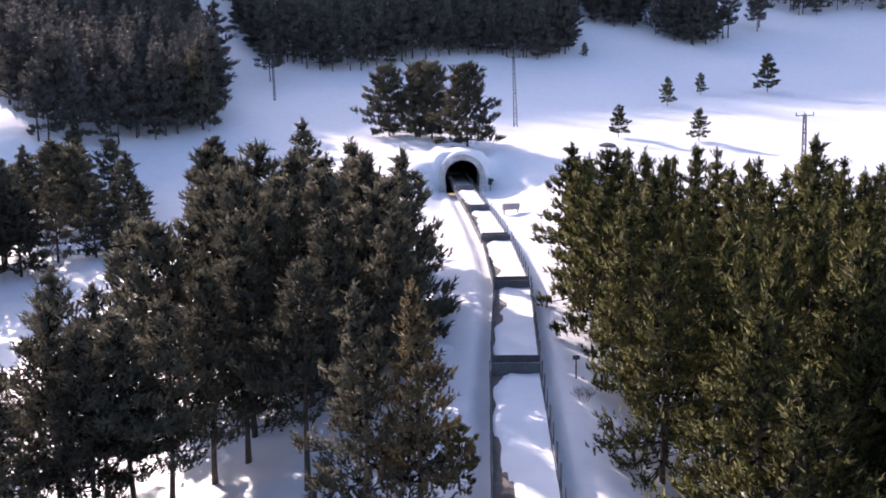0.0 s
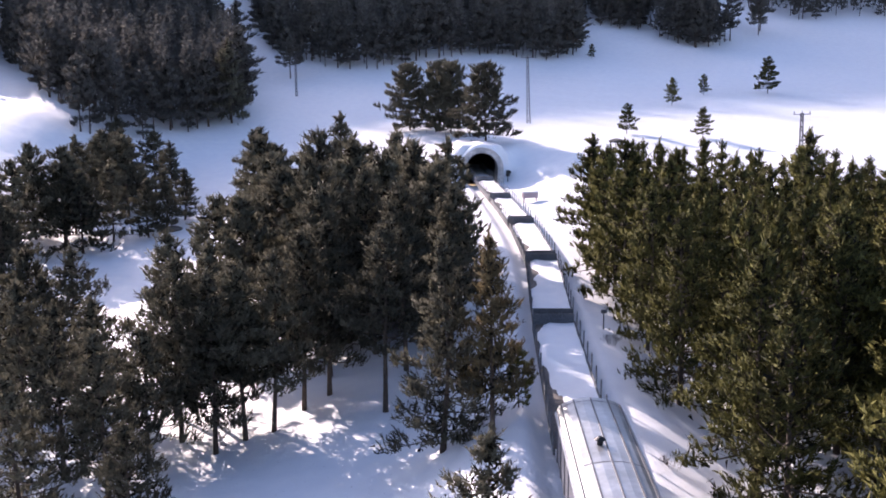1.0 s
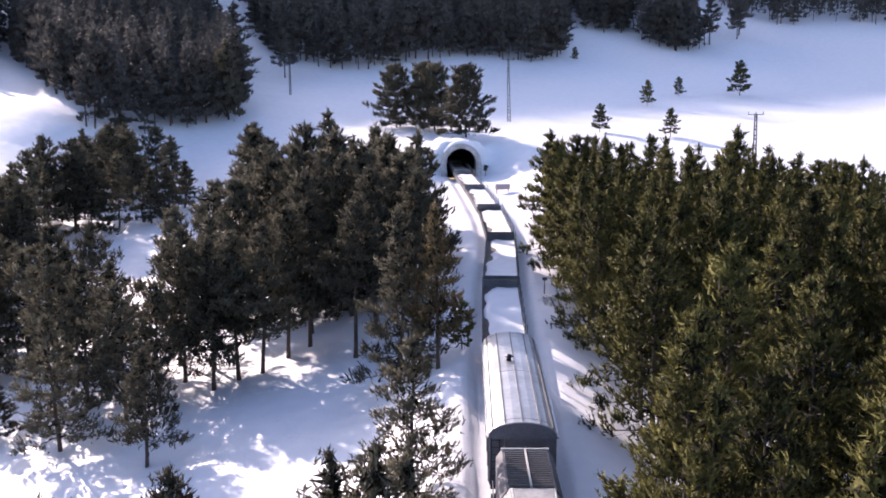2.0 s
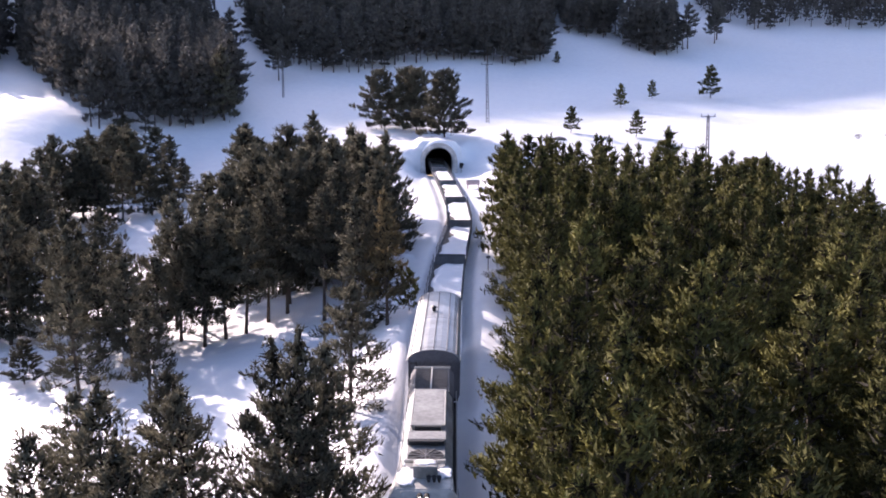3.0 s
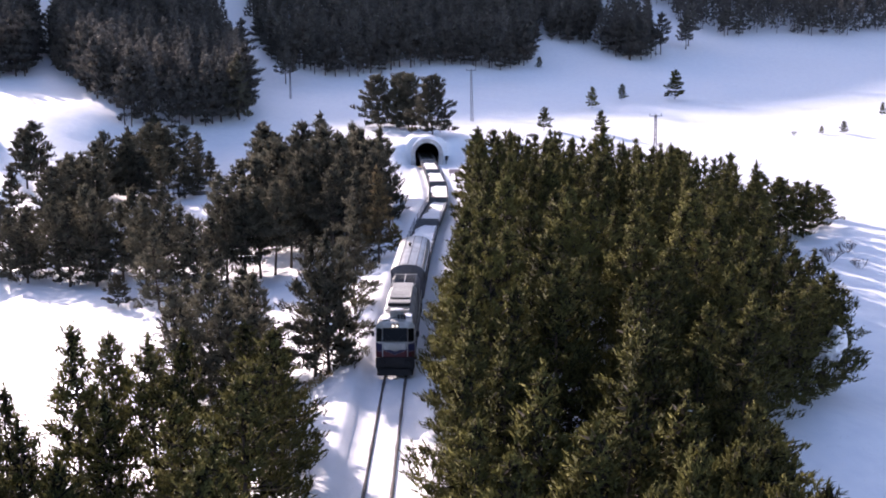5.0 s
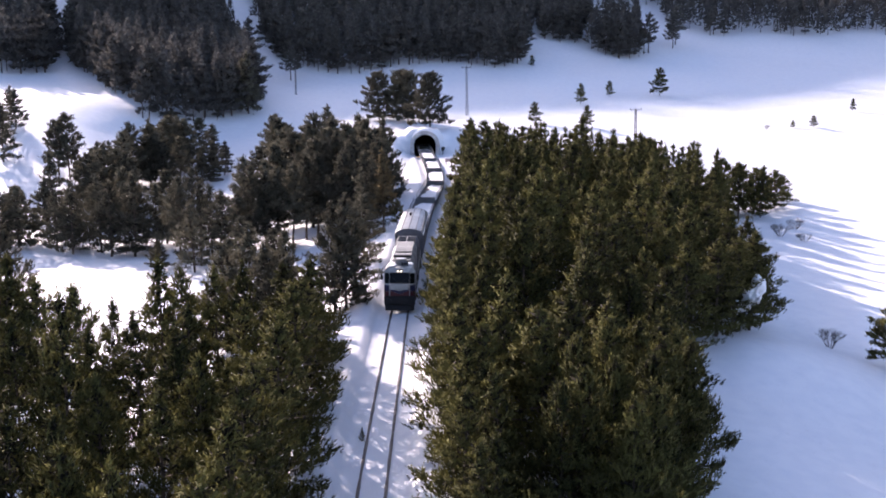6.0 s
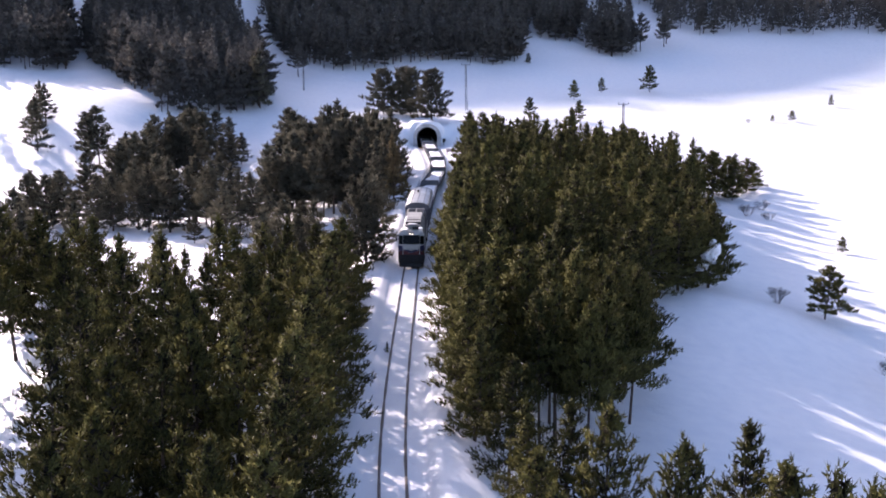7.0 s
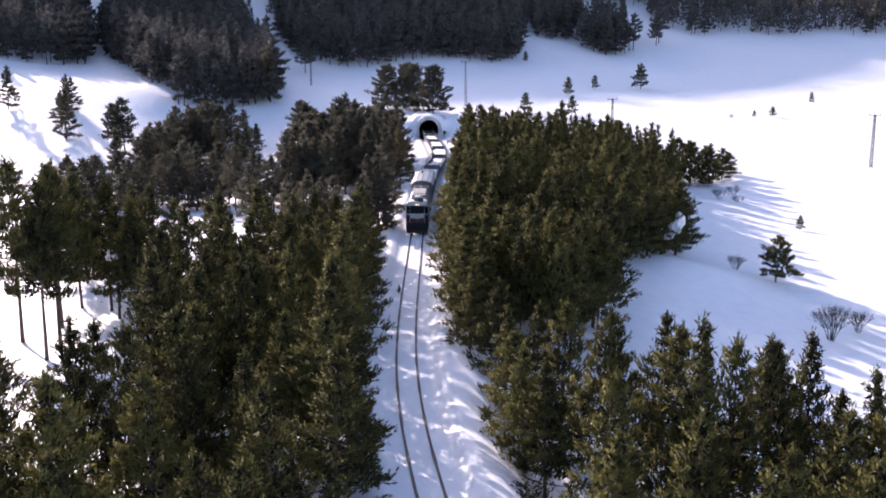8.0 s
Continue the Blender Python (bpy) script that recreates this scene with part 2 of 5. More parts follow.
gx = spaced((-2600, -420, 218), (-420, -180, 16), (-180, -70, 5), (-70, -20, 2.0), (-20, -4, 1.0), (-4, 12, 0.4), (12, 20, 1.0), (20, 80, 2.0), (80, 200, 5), (200, 420, 16), (420, 2600, 218))
gy = spaced((-2400, -200, 220), (-200, -90, 6), (-90, 142, 1.2), (142, 150, 0.4), (150, 260, 2.5), (260, 340, 5), (340, 700, 15), (700, 2800, 210))
GX, GY = np.meshgrid(gx, gy)
GZ = ground(GX, GY)
far = np.maximum(np.abs(GX) - 420, 0) * 0.12 + np.maximum(GY - 700, 0) * 0.2
GZ = GZ + far
nx = len(gx)
verts = np.stack([GX.ravel(), GY.ravel(), GZ.ravel()], 1)
cx, cy = (GX[:-1, :-1] + GX[1:, 1:]) / 2, (GY[:-1, :-1] + GY[1:, 1:]) / 2
cut = (np.abs(cx - track_x(cy)) < 3.15) & (cy > PORTAL_Y - 0.6) & (cy < PORTAL_Y + 1.6)
faces = []
for j in range(len(gy) - 1):
    for i in range(nx - 1):
        if not cut[j, i]:
            a = j * nx + i
            faces.append((a, a + 1, a + nx + 1, a + nx))
ground_ob = new("ground", mesh_of("ground", verts.tolist(), faces, SNOW, smooth=True))
tagged(ground_ob, "wind-smoothed snow over a hillside, with a cutting for the line", "snow", kind="structure")

# ---- the line: snowed-in bed, two rails ----
def sweep_rail(side):
    prof = [(-0.07, -0.10), (0.07, -0.10), (0.05, -0.02), (0.037, 0.05), (0.037, 0.075), (-0.037, 0.075), (-0.037, 0.05), (-0.05, -0.02)]
    ys = np.arange(-100.0, 176.0, 2.0)
    vs, fs = [], []
    for y in ys:
        x0, z0 = float(track_x(y)), float(track_z(y))
        dx = float(track_x(y + 1) - track_x(y - 1)) / 2
        nrm = math.hypot(1, dx)
        for px, pz in prof:
            off = side * 0.7535 + px
            vs.append((x0 + off / nrm, y - off * dx / nrm, z0 + 0.04 + pz))
    k = len(prof)
    for r in range(len(ys) - 1):
        for i in range(k):
            fs.append((r * k + i, r * k + (i + 1) % k, (r + 1) * k + (i + 1) % k, (r + 1) * k + i))
    return vs, fs


RAIL_STEEL = material("rail_steel", (0.075, 0.055, 0.045), 0.5, 0.4, spread=0.3, bump=0)
track = thing("railway_track", (0, 0, 0), "single railway line half buried in packed snow", "railway track", kind="structure")
for side in (-1, 1):
    v, f = sweep_rail(side)
    rail = new("rail", mesh_of("rail", v, f, RAIL_STEEL))
    rail.parent = track
# a flat dark strip of uneven width along each rail
RAIL_STRIP = material("dirty_snow_groove", (0.2, 0.18, 0.17), 0.8, grain=3, spread=0.5, bump=0.3)
for side in (-1, 1):
    vs, fs = [], []
    ys = np.arange(-100.0, 146.0, 1.0)
    for i, y in enumerate(ys):
        x0, z0 = float(track_x(y)), float(track_z(y))
        w = 0.09 + 0.03 * math.sin(i * 1.7) * math.sin(i * 0.6)
        for q in (-w, w):
            vs.append((x0 + side * 0.735 + q, y, z0 + 0.03))
    for i in range(len(ys) - 1):
        fs.append((2 * i, 2 * i + 1, 2 * i + 3, 2 * i + 2))
    g = new("flangeway", mesh_of("flangeway", vs, fs, RAIL_STRIP))
    g.parent = track

# ---- the tunnel mouth ----
CONCRETE = material("weathered_concrete", (0.46, 0.44, 0.43), 0.9, grain=3, spread=0.25, stain=0.5, stain_spread=0.35, bump=0.4, bump_scale=8)
SOOT = material("sooty_lining", (0.06, 0.055, 0.05), 0.95, spread=0.3, bump=0.4)
DARK_METAL = material("dark_metal", (0.03, 0.03, 0.032), 0.5, 0.6, spread=0.3, bump=0)


def horseshoe(r, spring, foot, flare, n=22):
    """Outline of a tunnel section from the left foot over the crown to the right foot."""
    pts = [(-r * flare, foot)]
    for i in range(n + 1):
        a = math.pi - math.pi * i / n
        pts.append((r * math.cos(a), spring + r * math.sin(a)))
    pts.append((r * flare, foot))
    return pts


def build_portal():
    px, pz = float(track_x(PORTAL_Y)), float(track_z(PORTAL_Y))
    head = math.degrees(math.atan2(float(track_x(PORTAL_Y - 3) - track_x(PORTAL_Y + 3)), 6))
    p = thing("tunnel_portal", (px + 0.15, PORTAL_Y, pz), "grey concrete railway tunnel mouth with a snow-capped ring", "tunnel portal", turn=head * 0.5, kind="structure")
    inner, outer = horseshoe(2.65, 2.75, -0.3, 0.93), horseshoe(3.55, 2.75, -0.5, 1.0)
    # the ring, cast in segments with open joints
    n = len(inner)
    seg = 0
    for s in range(1, n - 2, 2):
        bm = bmesh.new()
        ids = [s, s + 1, s + 2] if s + 2 < n - 1 else [s, s + 1]
        rows = []
        for k in ids:
            rows.append([bm.verts.new((x, y, z)) for (x, z), y in ((inner[k], -1.0), (outer[k], -1.0), (outer[k], 5.0), (inner[k], 5.0))])
        for a, b in zip(rows, rows[1:]):
            for q in range(4):
                bm.faces.new((a[q], a[(q + 1) % 4], b[(q + 1) % 4], b[q]))
        bm.faces.new(rows[0]); bm.faces.new(rows[-1][::-1])
        bmesh.ops.recalc_face_normals(bm, faces=bm.faces)
        c = sum((v.co for v in bm.verts), Vector()) / len(bm.verts)
        for v in bm.verts:
            v.co += (Vector((c.x, v.co.y, c.z)) - v.co) * 0.012
        part("ring_stone", bm, CONCRETE, p)
        seg += 1
    for side in (0, n - 1):
        bm = bmesh.new()
        k = 1 if side == 0 else n - 2
        pr = [inner[side], outer[side], outer[k], inner[k]]
        add_section(bm, pr, -1.0, 5.0)
        bmesh.ops.recalc_face_normals(bm, faces=bm.faces)
        part("jamb", bm, CONCRETE, p)
    # lining that runs on into the dark
    bm = bmesh.new()
    rows = [[bm.verts.new((x * 1.01, y, z)) for x, z in inner] for y in (4.9, 60)]
    for i in range(n - 1):
        bm.faces.new((rows[0][i], rows[0][i + 1], rows[1][i + 1], rows[1][i]))
    bm.faces.new(rows[1])
    bm.faces.new((rows[0][0], rows[1][0], rows[1][-1], rows[0][-1]))
    part("lining", bm, SOOT, p, "soot-blackened tunnel lining")
    # snow wedged into the corners above the ring
    for sg in (-1, 1):
        bm = bmesh.new()
        arc = [(x, z) for x, z in outer if z > 2.75 and x * sg >= -0.01]
        arc.sort(key=lambda q: q[0] * sg)
        outline = [(x * 0.97, 2.75 + (z - 2.75) * 0.97) for x, z in arc] + [(sg * 4.6, 2.6), (sg * 4.4, 5.0), (sg * 3.2, 6.5), (0, 6.75)]
        rows = [[bm.verts.new((x, y, z)) for x, z in outline] for y in (0.7, 3.2)]
        k = len(outline)
        for i in range(k):
            bm.faces.new((rows[0][i], rows[0][(i + 1) % k], rows[1][(i + 1) % k], rows[1][i]))
        bm.faces.new(rows[0])
        bm.faces.new(rows[1][::-1])
        bmesh.ops.recalc_face_normals(bm, faces=bm.faces)
        part("snow_wedge", bm, SNOW_CLEAN, p, "snow packed above the ring")
    # snow cap lying on the ring
    bm = bmesh.new()
    rows = []
    for k in range(5, n - 5):
        x, z = outer[k]
        a = math.atan2(z - 2.75, x)
        t = 0.12 + 0.38 * max(0, math.sin(a)) ** 3
        rows.append([bm.verts.new((x * (1 + g / 3.55), y, 2.75 + (z - 2.75) * (1 + g / 3.55))) for g, y in ((0.004, -0.86), (t * 0.8, -0.8), (t, -0.3), (t * 1.25, 2.5), (t * 1.5, 5.2))])
    for a, b in zip(rows, rows[1:]):
        for q in range(4):
            bm.faces.new((a[q], b[q], b[q + 1], a[q + 1]))
    part("snow_cap", bm, SNOW_CLEAN, p, "thick snow lying on the ring", smooth=True)
    # a dark cable box at the right of the mouth
    bm = bmesh.new()
    add_box(bm, (0.6, 0.45, 1.0), (4.25, -0.9, 2.0), 0.04)
    add_box(bm, (0.35, 0.4, 0.4), (4.6, -0.9, 2.2), 0.04)
    add_tube(bm, (4.25, -0.9, 1.6), (4.25, -0.9, -0.6), 0.06, sides=6)
    part("signal_box", bm, DARK_METAL, p, "dark metal cabinet beside the mouth")
    return p


build_portal()


# ---- pines ----
def pine_parts(seed, height=13.0, bare=0.3, spread=2.4, shoots=1200, blades=9, blade=0.31, width=0.042, limbs=60, lean=0.0, flat=0.0, twig=2.5, core=8):
    """Vertices and faces of a pine's trunk with its limbs, and of its needles. bare: share of the trunk without live limbs; flat: 0 pointed, 1 round crown."""
    rng = np.random.default_rng(seed)
    sway = rng.normal(0, 0.012 * height, 2)
    def axis(h):
        u = h / height
        return np.array([sway[0] * math.sin(u * 3.0) + lean * h, sway[1] * math.sin(u * 2.4), h])
    # trunk
    tv, tf, sides, rings = [], [], 7, 9
    r0 = 0.011 * height + 0.03
    for k in range(rings + 1):
        h = height * k / rings * 0.985
        c, r = axis(h), max(r0 * (1 - k / rings) ** 0.8, 0.015) * (1.25 if k == 0 else 1)
        for s in range(sides):
            a = 2 * math.pi * s / sides
            tv.append((c[0] + r * math.cos(a), c[1] + r * math.sin(a), c[2] - (0.8 if k == 0 else 0)))
    for k in range(rings):
        for s in range(sides):
            a, b = k * sides + s, k * sides + (s + 1) % sides
            tf.append((a, b, b + sides, a + sides))
    # limbs, each with side twigs that carry the shoots in tufts
    lv, lf = tv, tf
    pts, dirs, inner = [], [], []
    per = shoots / (limbs * 5.0)
    for i in range(limbs):
        u = (i // 5 * 5 + 2.5 + rng.uniform(-1.1, 1.1)) / limbs
        h = height * (bare + (1 - bare) * (u ** 0.92) * 0.985)
        v = min(max((h / height - bare) / (1 - bare), 0.0), 1.0)
        reach = spread * ((1 - v) ** (1.12 - 0.4 * flat)) * (0.62 + 0.38 * min(1, v * 3.5 + 0.3)) * rng.uniform(0.5, 1.35) + 0.16
        az = (i % 5) * 1.2566 + (i // 5) * 2.2 + rng.normal(0, 0.25)
        up0 = -0.28 + 0.85 * v + rng.normal(0, 0.1)
        base = axis(h)
        out = np.array([math.cos(az), math.sin(az), 0.0])
        sidev = np.cross(out, [0, 0, 1])
        path = np.array([base + out * reach * s + np.array([0, 0, reach * (up0 * s + 0.22 * s * s)]) for s in np.linspace(0, 1, 5)])
        def stick(points, r):
            at = len(lv)
            for q, c in enumerate(points):
                rr = r * (1 - 0.75 * q / (len(points) - 1))
                for a in (0, 2.1, 4.2):
                    lv.append(tuple(c + sidev * rr * math.cos(a) + np.array([0, 0, rr * math.sin(a)])))
            for q in range(len(points) - 1):
                for s in range(3):
                    a, b = at + q * 3 + s, at + q * 3 + (s + 1) % 3
                    lf.append((a, b, b + 3, a + 3))
        stick(path, 0.016 + 0.014 * reach)
        for s in rng.uniform(0.08, 0.72, core):
            inner.append(path[0] + (path[4] - path[0]) * s + rng.normal(0, 0.12 * reach + 0.05, 3))
        tips = [(path[4], out)]
        full = max(1, round(7 * min(1, reach / (0.5 * spread))))
        for s, side in ((0.24, -1), (0.4, 1), (0.5, -1), (0.62, 1), (0.72, -1), (0.82, 1), (0.9, -1))[-full:]:
            s = s + rng.uniform(-0.06, 0.06)
            j = min(int(s * 4), 3)
            c = path[j] + (path[j + 1] - path[j]) * (s * 4 - j)
            way = out * rng.uniform(0.4, 0.9) + sidev * side * rng.uniform(0.6, 1.1) + np.array([0, 0, rng.uniform(0.0, 0.5)])
            tip = c + way * (0.42 * reach * (1.15 - s) + 0.12)
            tips.append((tip, way))
            if reach > twig:
                stick([c, tip], 0.014)
        for tip, way in tips:
            k = rng.poisson(per * (0.25 + 1.0 * reach / spread)) + 1
            for _ in range(k):
                pts.append(tip - way * rng.uniform(-0.1, 0.85) + rng.normal(0, 0.09 + 0.06 * reach / spread, 3))
                dirs.append(way * rng.uniform(0.4, 0.9) + rng.normal(0, 0.16, 3) + np.array([0, 0, rng.uniform(0.4, 1.3)]))
    for _ in range(18):
        pts.append(axis(height * rng.uniform(0.88, 1.015)) + rng.normal(0, 0.05, 3))
        dirs.append(np.array([rng.normal(0, 0.25), rng.normal(0, 0.25), 1.4]))
    pts, dirs = np.array(pts), np.array(dirs)
    dirs /= np.linalg.norm(dirs, axis=1)[:, None]
    # needle blades: thin triangles standing off each shoot
    m = len(pts)
    P, D = np.repeat(pts, blades, 0), np.repeat(dirs, blades, 0)
    R = rng.normal(0, 1, P.shape)
    R -= (R * D).sum(1)[:, None] * D
    R /= np.linalg.norm(R, axis=1)[:, None]
    along = rng.uniform(-0.3, 0.34, (len(P), 1))
    way = D * rng.uniform(0.7, 1.2, (len(P), 1)) + R * rng.uniform(0.2, 0.8, (len(P), 1))
    way /= np.linalg.norm(way, axis=1)[:, None]
    S = np.cross(way, rng.normal(0, 1, P.shape))
    S /= np.linalg.norm(S, axis=1)[:, None]
    L = blade * rng.uniform(0.6, 1.25, (len(P), 1))
    W = width * rng.uniform(0.7, 1.4, (len(P), 1))
    root = P + D * along
    # older needles deep in the crown: broad closing sprays, near-black for the shade
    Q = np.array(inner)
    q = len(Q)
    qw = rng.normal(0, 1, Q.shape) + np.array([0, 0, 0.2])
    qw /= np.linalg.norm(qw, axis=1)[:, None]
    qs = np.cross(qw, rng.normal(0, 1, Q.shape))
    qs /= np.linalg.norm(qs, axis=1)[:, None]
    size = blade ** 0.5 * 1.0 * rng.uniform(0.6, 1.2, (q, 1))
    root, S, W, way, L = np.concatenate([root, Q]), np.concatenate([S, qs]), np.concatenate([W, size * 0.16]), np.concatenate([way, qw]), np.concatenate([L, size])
    tip_dir = np.concatenate([D, qw])
    tri = np.stack([root - S * W, root + S * W, root + way * L], 1)
    # the sprays face outwards from the stem, as the crown's surface does
    u = np.clip(root[:, 2:3] / height, 0, 1)
    stem = np.concatenate([sway[0] * np.sin(u * 3.0) + lean * root[:, 2:3], sway[1] * np.sin(u * 2.4)], 1)
    radial = np.concatenate([root[:, :2] - stem, np.zeros((len(root), 1))], 1)
    radial /= np.maximum(np.linalg.norm(radial, axis=1), 0.3)[:, None]
    normal = 0.75 * radial + 0.3 * tip_dir + np.array([0, 0, 0.1]) + rng.normal(0, 0.32, radial.shape)
    normal /= np.linalg.norm(normal, axis=1)[:, None]
    flat_n = np.cross(tri[:, 1] - tri[:, 0], tri[:, 2] - tri[:, 0])
    back = (flat_n * normal).sum(1) < 0
    tri[back] = tri[back][:, ::-1]
    cf = np.arange(len(tri) * 3).reshape(-1, 3)
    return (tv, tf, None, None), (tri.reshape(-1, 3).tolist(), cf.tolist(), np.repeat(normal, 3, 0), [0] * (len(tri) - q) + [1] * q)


def snow_blobs(name, places):
    """Small lumps of snow, one mesh."""
    bm = bmesh.new()
    rng = random.Random(5)
    for (x, y, z), r in places:
        o = bmesh.ops.create_icosphere(bm, subdivisions=1, radius=r)
        for v in o["verts"]:
            n = noise.noise(v.co * (2.0 / r) + Vector((x, y, z)))
            v.co = v.co * (1 + 0.35 * n)
            v.co = Vector((v.co.x * 1.2 + x, v.co.y * 1.2 + y, v.co.z * 0.6 + z))
    for f in bm.faces:
        f.smooth = True
    me = bpy.data.meshes.new(name)
    bm.to_mesh(me)
    bm.free()
    me.materials.append(SNOW_CLEAN)
    return me


def pine_kind(seed, label, needles=NEEDLES, snowy=0, **kw):
    """A pine standing at the origin, 13 m high, as a thing with its parts."""
    t, c = pine_parts(seed, **kw)
    e = new("pine_tree")
    tagged(e, label, "tree", "pines along the line")
    for name, (v, f, normals, index), mat in (("trunk", t, BARK), ("crown", c, [needles, NEEDLES_INNER_SHADE])):
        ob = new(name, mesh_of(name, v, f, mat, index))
        if normals is not None:
            ob.data.normals_split_custom_set_from_vertices(normals.tolist())
        ob.parent = e
    if snowy:
        rng = np.random.default_rng(seed + 99)
        cv = np.array(c[0])
        for p in cv[rng.integers(0, len(cv), snowy)]:
            ob = new("snow_lump", snow_blobs("snow_lump", [(tuple(p), float(rng.uniform(0.06, 0.15)))]))
            ob.parent = e
    e.location = (0, 0, -500)
    return e


KINDS = [
    pine_kind(1, "tall dark green pine with a pointed crown, rooted in snow", bare=0.06, spread=4.1, flat=0.2, shoots=1250),
    pine_kind(2, "dark green pine with a broad crown, rooted in snow", bare=0.06, spread=4.6, flat=0.4, shoots=1350, limbs=66, snowy=4),
    pine_kind(3, "slim olive-green pine with upright shoots, rooted in snow", bare=0.04, spread=3.4, flat=0.2, shoots=1150),
    pine_kind(4, "olive-green pine with a bare lower trunk, rooted in snow", bare=0.18, spread=4.2, flat=0.35, shoots=1250, snowy=4),
    pine_kind(5, "bushy olive-green pine with an uneven crown, rooted in snow", bare=0.05, spread=4.4, flat=0.35, shoots=1250),
    pine_kind(6, "dark pine with a bare trunk and ragged crown, rooted in snow", bare=0.27, spread=4.0, flat=0.35, shoots=1200, lean=0.01),
    pine_kind(9, "tall pine with a long bare trunk under a dark crown", bare=0.36, spread=3.7, flat=0.5, shoots=1200, limbs=46),
]
BROWN = pine_kind(7, "pine with rust-brown drying needles, rooted in snow", NEEDLES_BROWN, bare=0.2, spread=2.9, shoots=750)
SAPLING = pine_kind(8, "young bushy green pine standing alone in open snow", bare=0.12, spread=5.6, shoots=1700, limbs=50, blade=0.48, width=0.058, flat=0.9)
ROUND = pine_kind(10, "old dark pine with a wide rounded crown, rooted in snow", NEEDLES, bare=0.05, spread=5.9, flat=1.25, shoots=2600, limbs=80, blade=0.42, width=0.055)
# the same kinds with fewer, larger tufts, for trees that stay beyond the middle distance
KINDS_FAR = [
    pine_kind(11, "tall dark green pine with a pointed crown, rooted in snow", bare=0.06, spread=4.1, flat=0.4, shoots=600, blades=9, blade=0.52, width=0.062, limbs=50, twig=99),
    pine_kind(12, "dark green pine with a broad crown, rooted in snow", bare=0.08, spread=4.6, flat=0.95, shoots=640, blades=9, blade=0.52, width=0.062, limbs=50, twig=99),
    pine_kind(13, "slim olive-green pine with upright shoots, rooted in snow", bare=0.04, spread=3.3, flat=0.45, shoots=480, blades=9, blade=0.52, width=0.062, limbs=50, twig=99),
    pine_kind(14, "olive-green pine with a bare lower trunk, rooted in snow", bare=0.18, spread=4.2, flat=0.85, shoots=520, blades=9, blade=0.52, width=0.062, limbs=50, twig=99, snowy=4),
    pine_kind(15, "bushy olive-green pine with an uneven crown, rooted in snow", bare=0.05, spread=4.4, flat=0.75, shoots=620, blades=9, blade=0.52, width=0.062, limbs=50, twig=99),
    pine_kind(16, "dark pine with a bare trunk and ragged crown, rooted in snow", bare=0.27, spread=4.0, flat=0.85, shoots=580, blades=9, blade=0.52, width=0.062, limbs=50, twig=99),
    pine_kind(17, "tall pine with a long bare trunk under a dark crown", bare=0.44, spread=3.9, flat=0.85, shoots=460, blades=9, blade=0.52, width=0.062, limbs=40, twig=99),
]
# sparse ones for the edges of the far woods
KINDS_EDGE = [
    pine_kind(21, "tall dark pine at a wood's edge", bare=0.03, spread=4.2, flat=0.3, shoots=300, blades=6, blade=0.8, width=0.1, limbs=30, twig=99, core=4),
    pine_kind(22, "dark pine with a bare trunk at a wood's edge", bare=0.14, spread=4.2, flat=0.5, shoots=280, blades=6, blade=0.8, width=0.1, limbs=30, twig=99, core=4),
    pine_kind(23, "dark pine with a long bare trunk at a wood's edge", bare=0.34, spread=3.9, flat=0.5, shoots=240, blades=6, blade=0.8, width=0.1, limbs=25, twig=99, core=4),
]
# slim pointed ones for the closed canopy of the stand
KINDS_TOPS = [
    pine_kind(31, "slim pointed pine", bare=0.1, spread=3.3, shoots=430, blades=7, blade=0.46, width=0.058, limbs=45, twig=99, core=4),
    pine_kind(32, "slim pointed pine", bare=0.15, spread=2.9, shoots=400, blades=7, blade=0.46, width=0.058, limbs=45, twig=99, core=4),
    pine_kind(33, "bushy pointed pine", bare=0.08, spread=3.7, flat=0.3, shoots=460, blades=7, blade=0.46, width=0.058, limbs=45, twig=99, core=4),
]
ANY = KINDS[:6]
BASE_H = 13.0
tree_rng = random.Random(11)


TONED = {}


def toned(kind, needles, word):
    """The same pine with needles of another colour."""
    if (kind, word) not in TONED:
        e = copy_thing(kind, Matrix.Translation((0, 0, -500)))
        for c in e.children:
            if c.name.startswith("crown"):
                c.data = c.data.copy()
                c.data.materials[0] = needles
        label = kind["label"].replace("olive-green ", "").replace("dark green ", "").replace("dark ", "")
        tagged(e, word + " " + label)
        TONED[kind, word] = e
    return TONED[kind, word]


def plant(kind, x, y, top=None, high=None, wide=1.0, full=False):
    """Plants a copy of a pine; top: height of its tip in the world, or high: its own height."""
    z = lie(x, y)
    if y > 58 and kind in KINDS and not full:
        kind = KINDS_FAR[KINDS.index(kind)]
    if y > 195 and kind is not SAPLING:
        # distant pines take the needles lightened for haze
        kind = toned(kind, NEEDLES_FAR_HAZE, "blackish-green")
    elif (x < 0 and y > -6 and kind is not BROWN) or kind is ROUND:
        # the left side's pines carry its haze in their needle colour
        kind = toned(kind, NEEDLES_HAZED, "brownish")
    h = (top - z) if high is None else high
    h = max(h, 0.6)
    s = h / BASE_H
    w = s * wide
    m = Matrix.Translation((x, y, z)) @ pose(0, 0, 0, tree_rng.uniform(-1.5, 1.5), tree_rng.uniform(-1.5, 1.5), tree_rng.uniform(0, 360)) @ Matrix.Diagonal((w, w, s, 1))
    return copy_thing(kind, m)


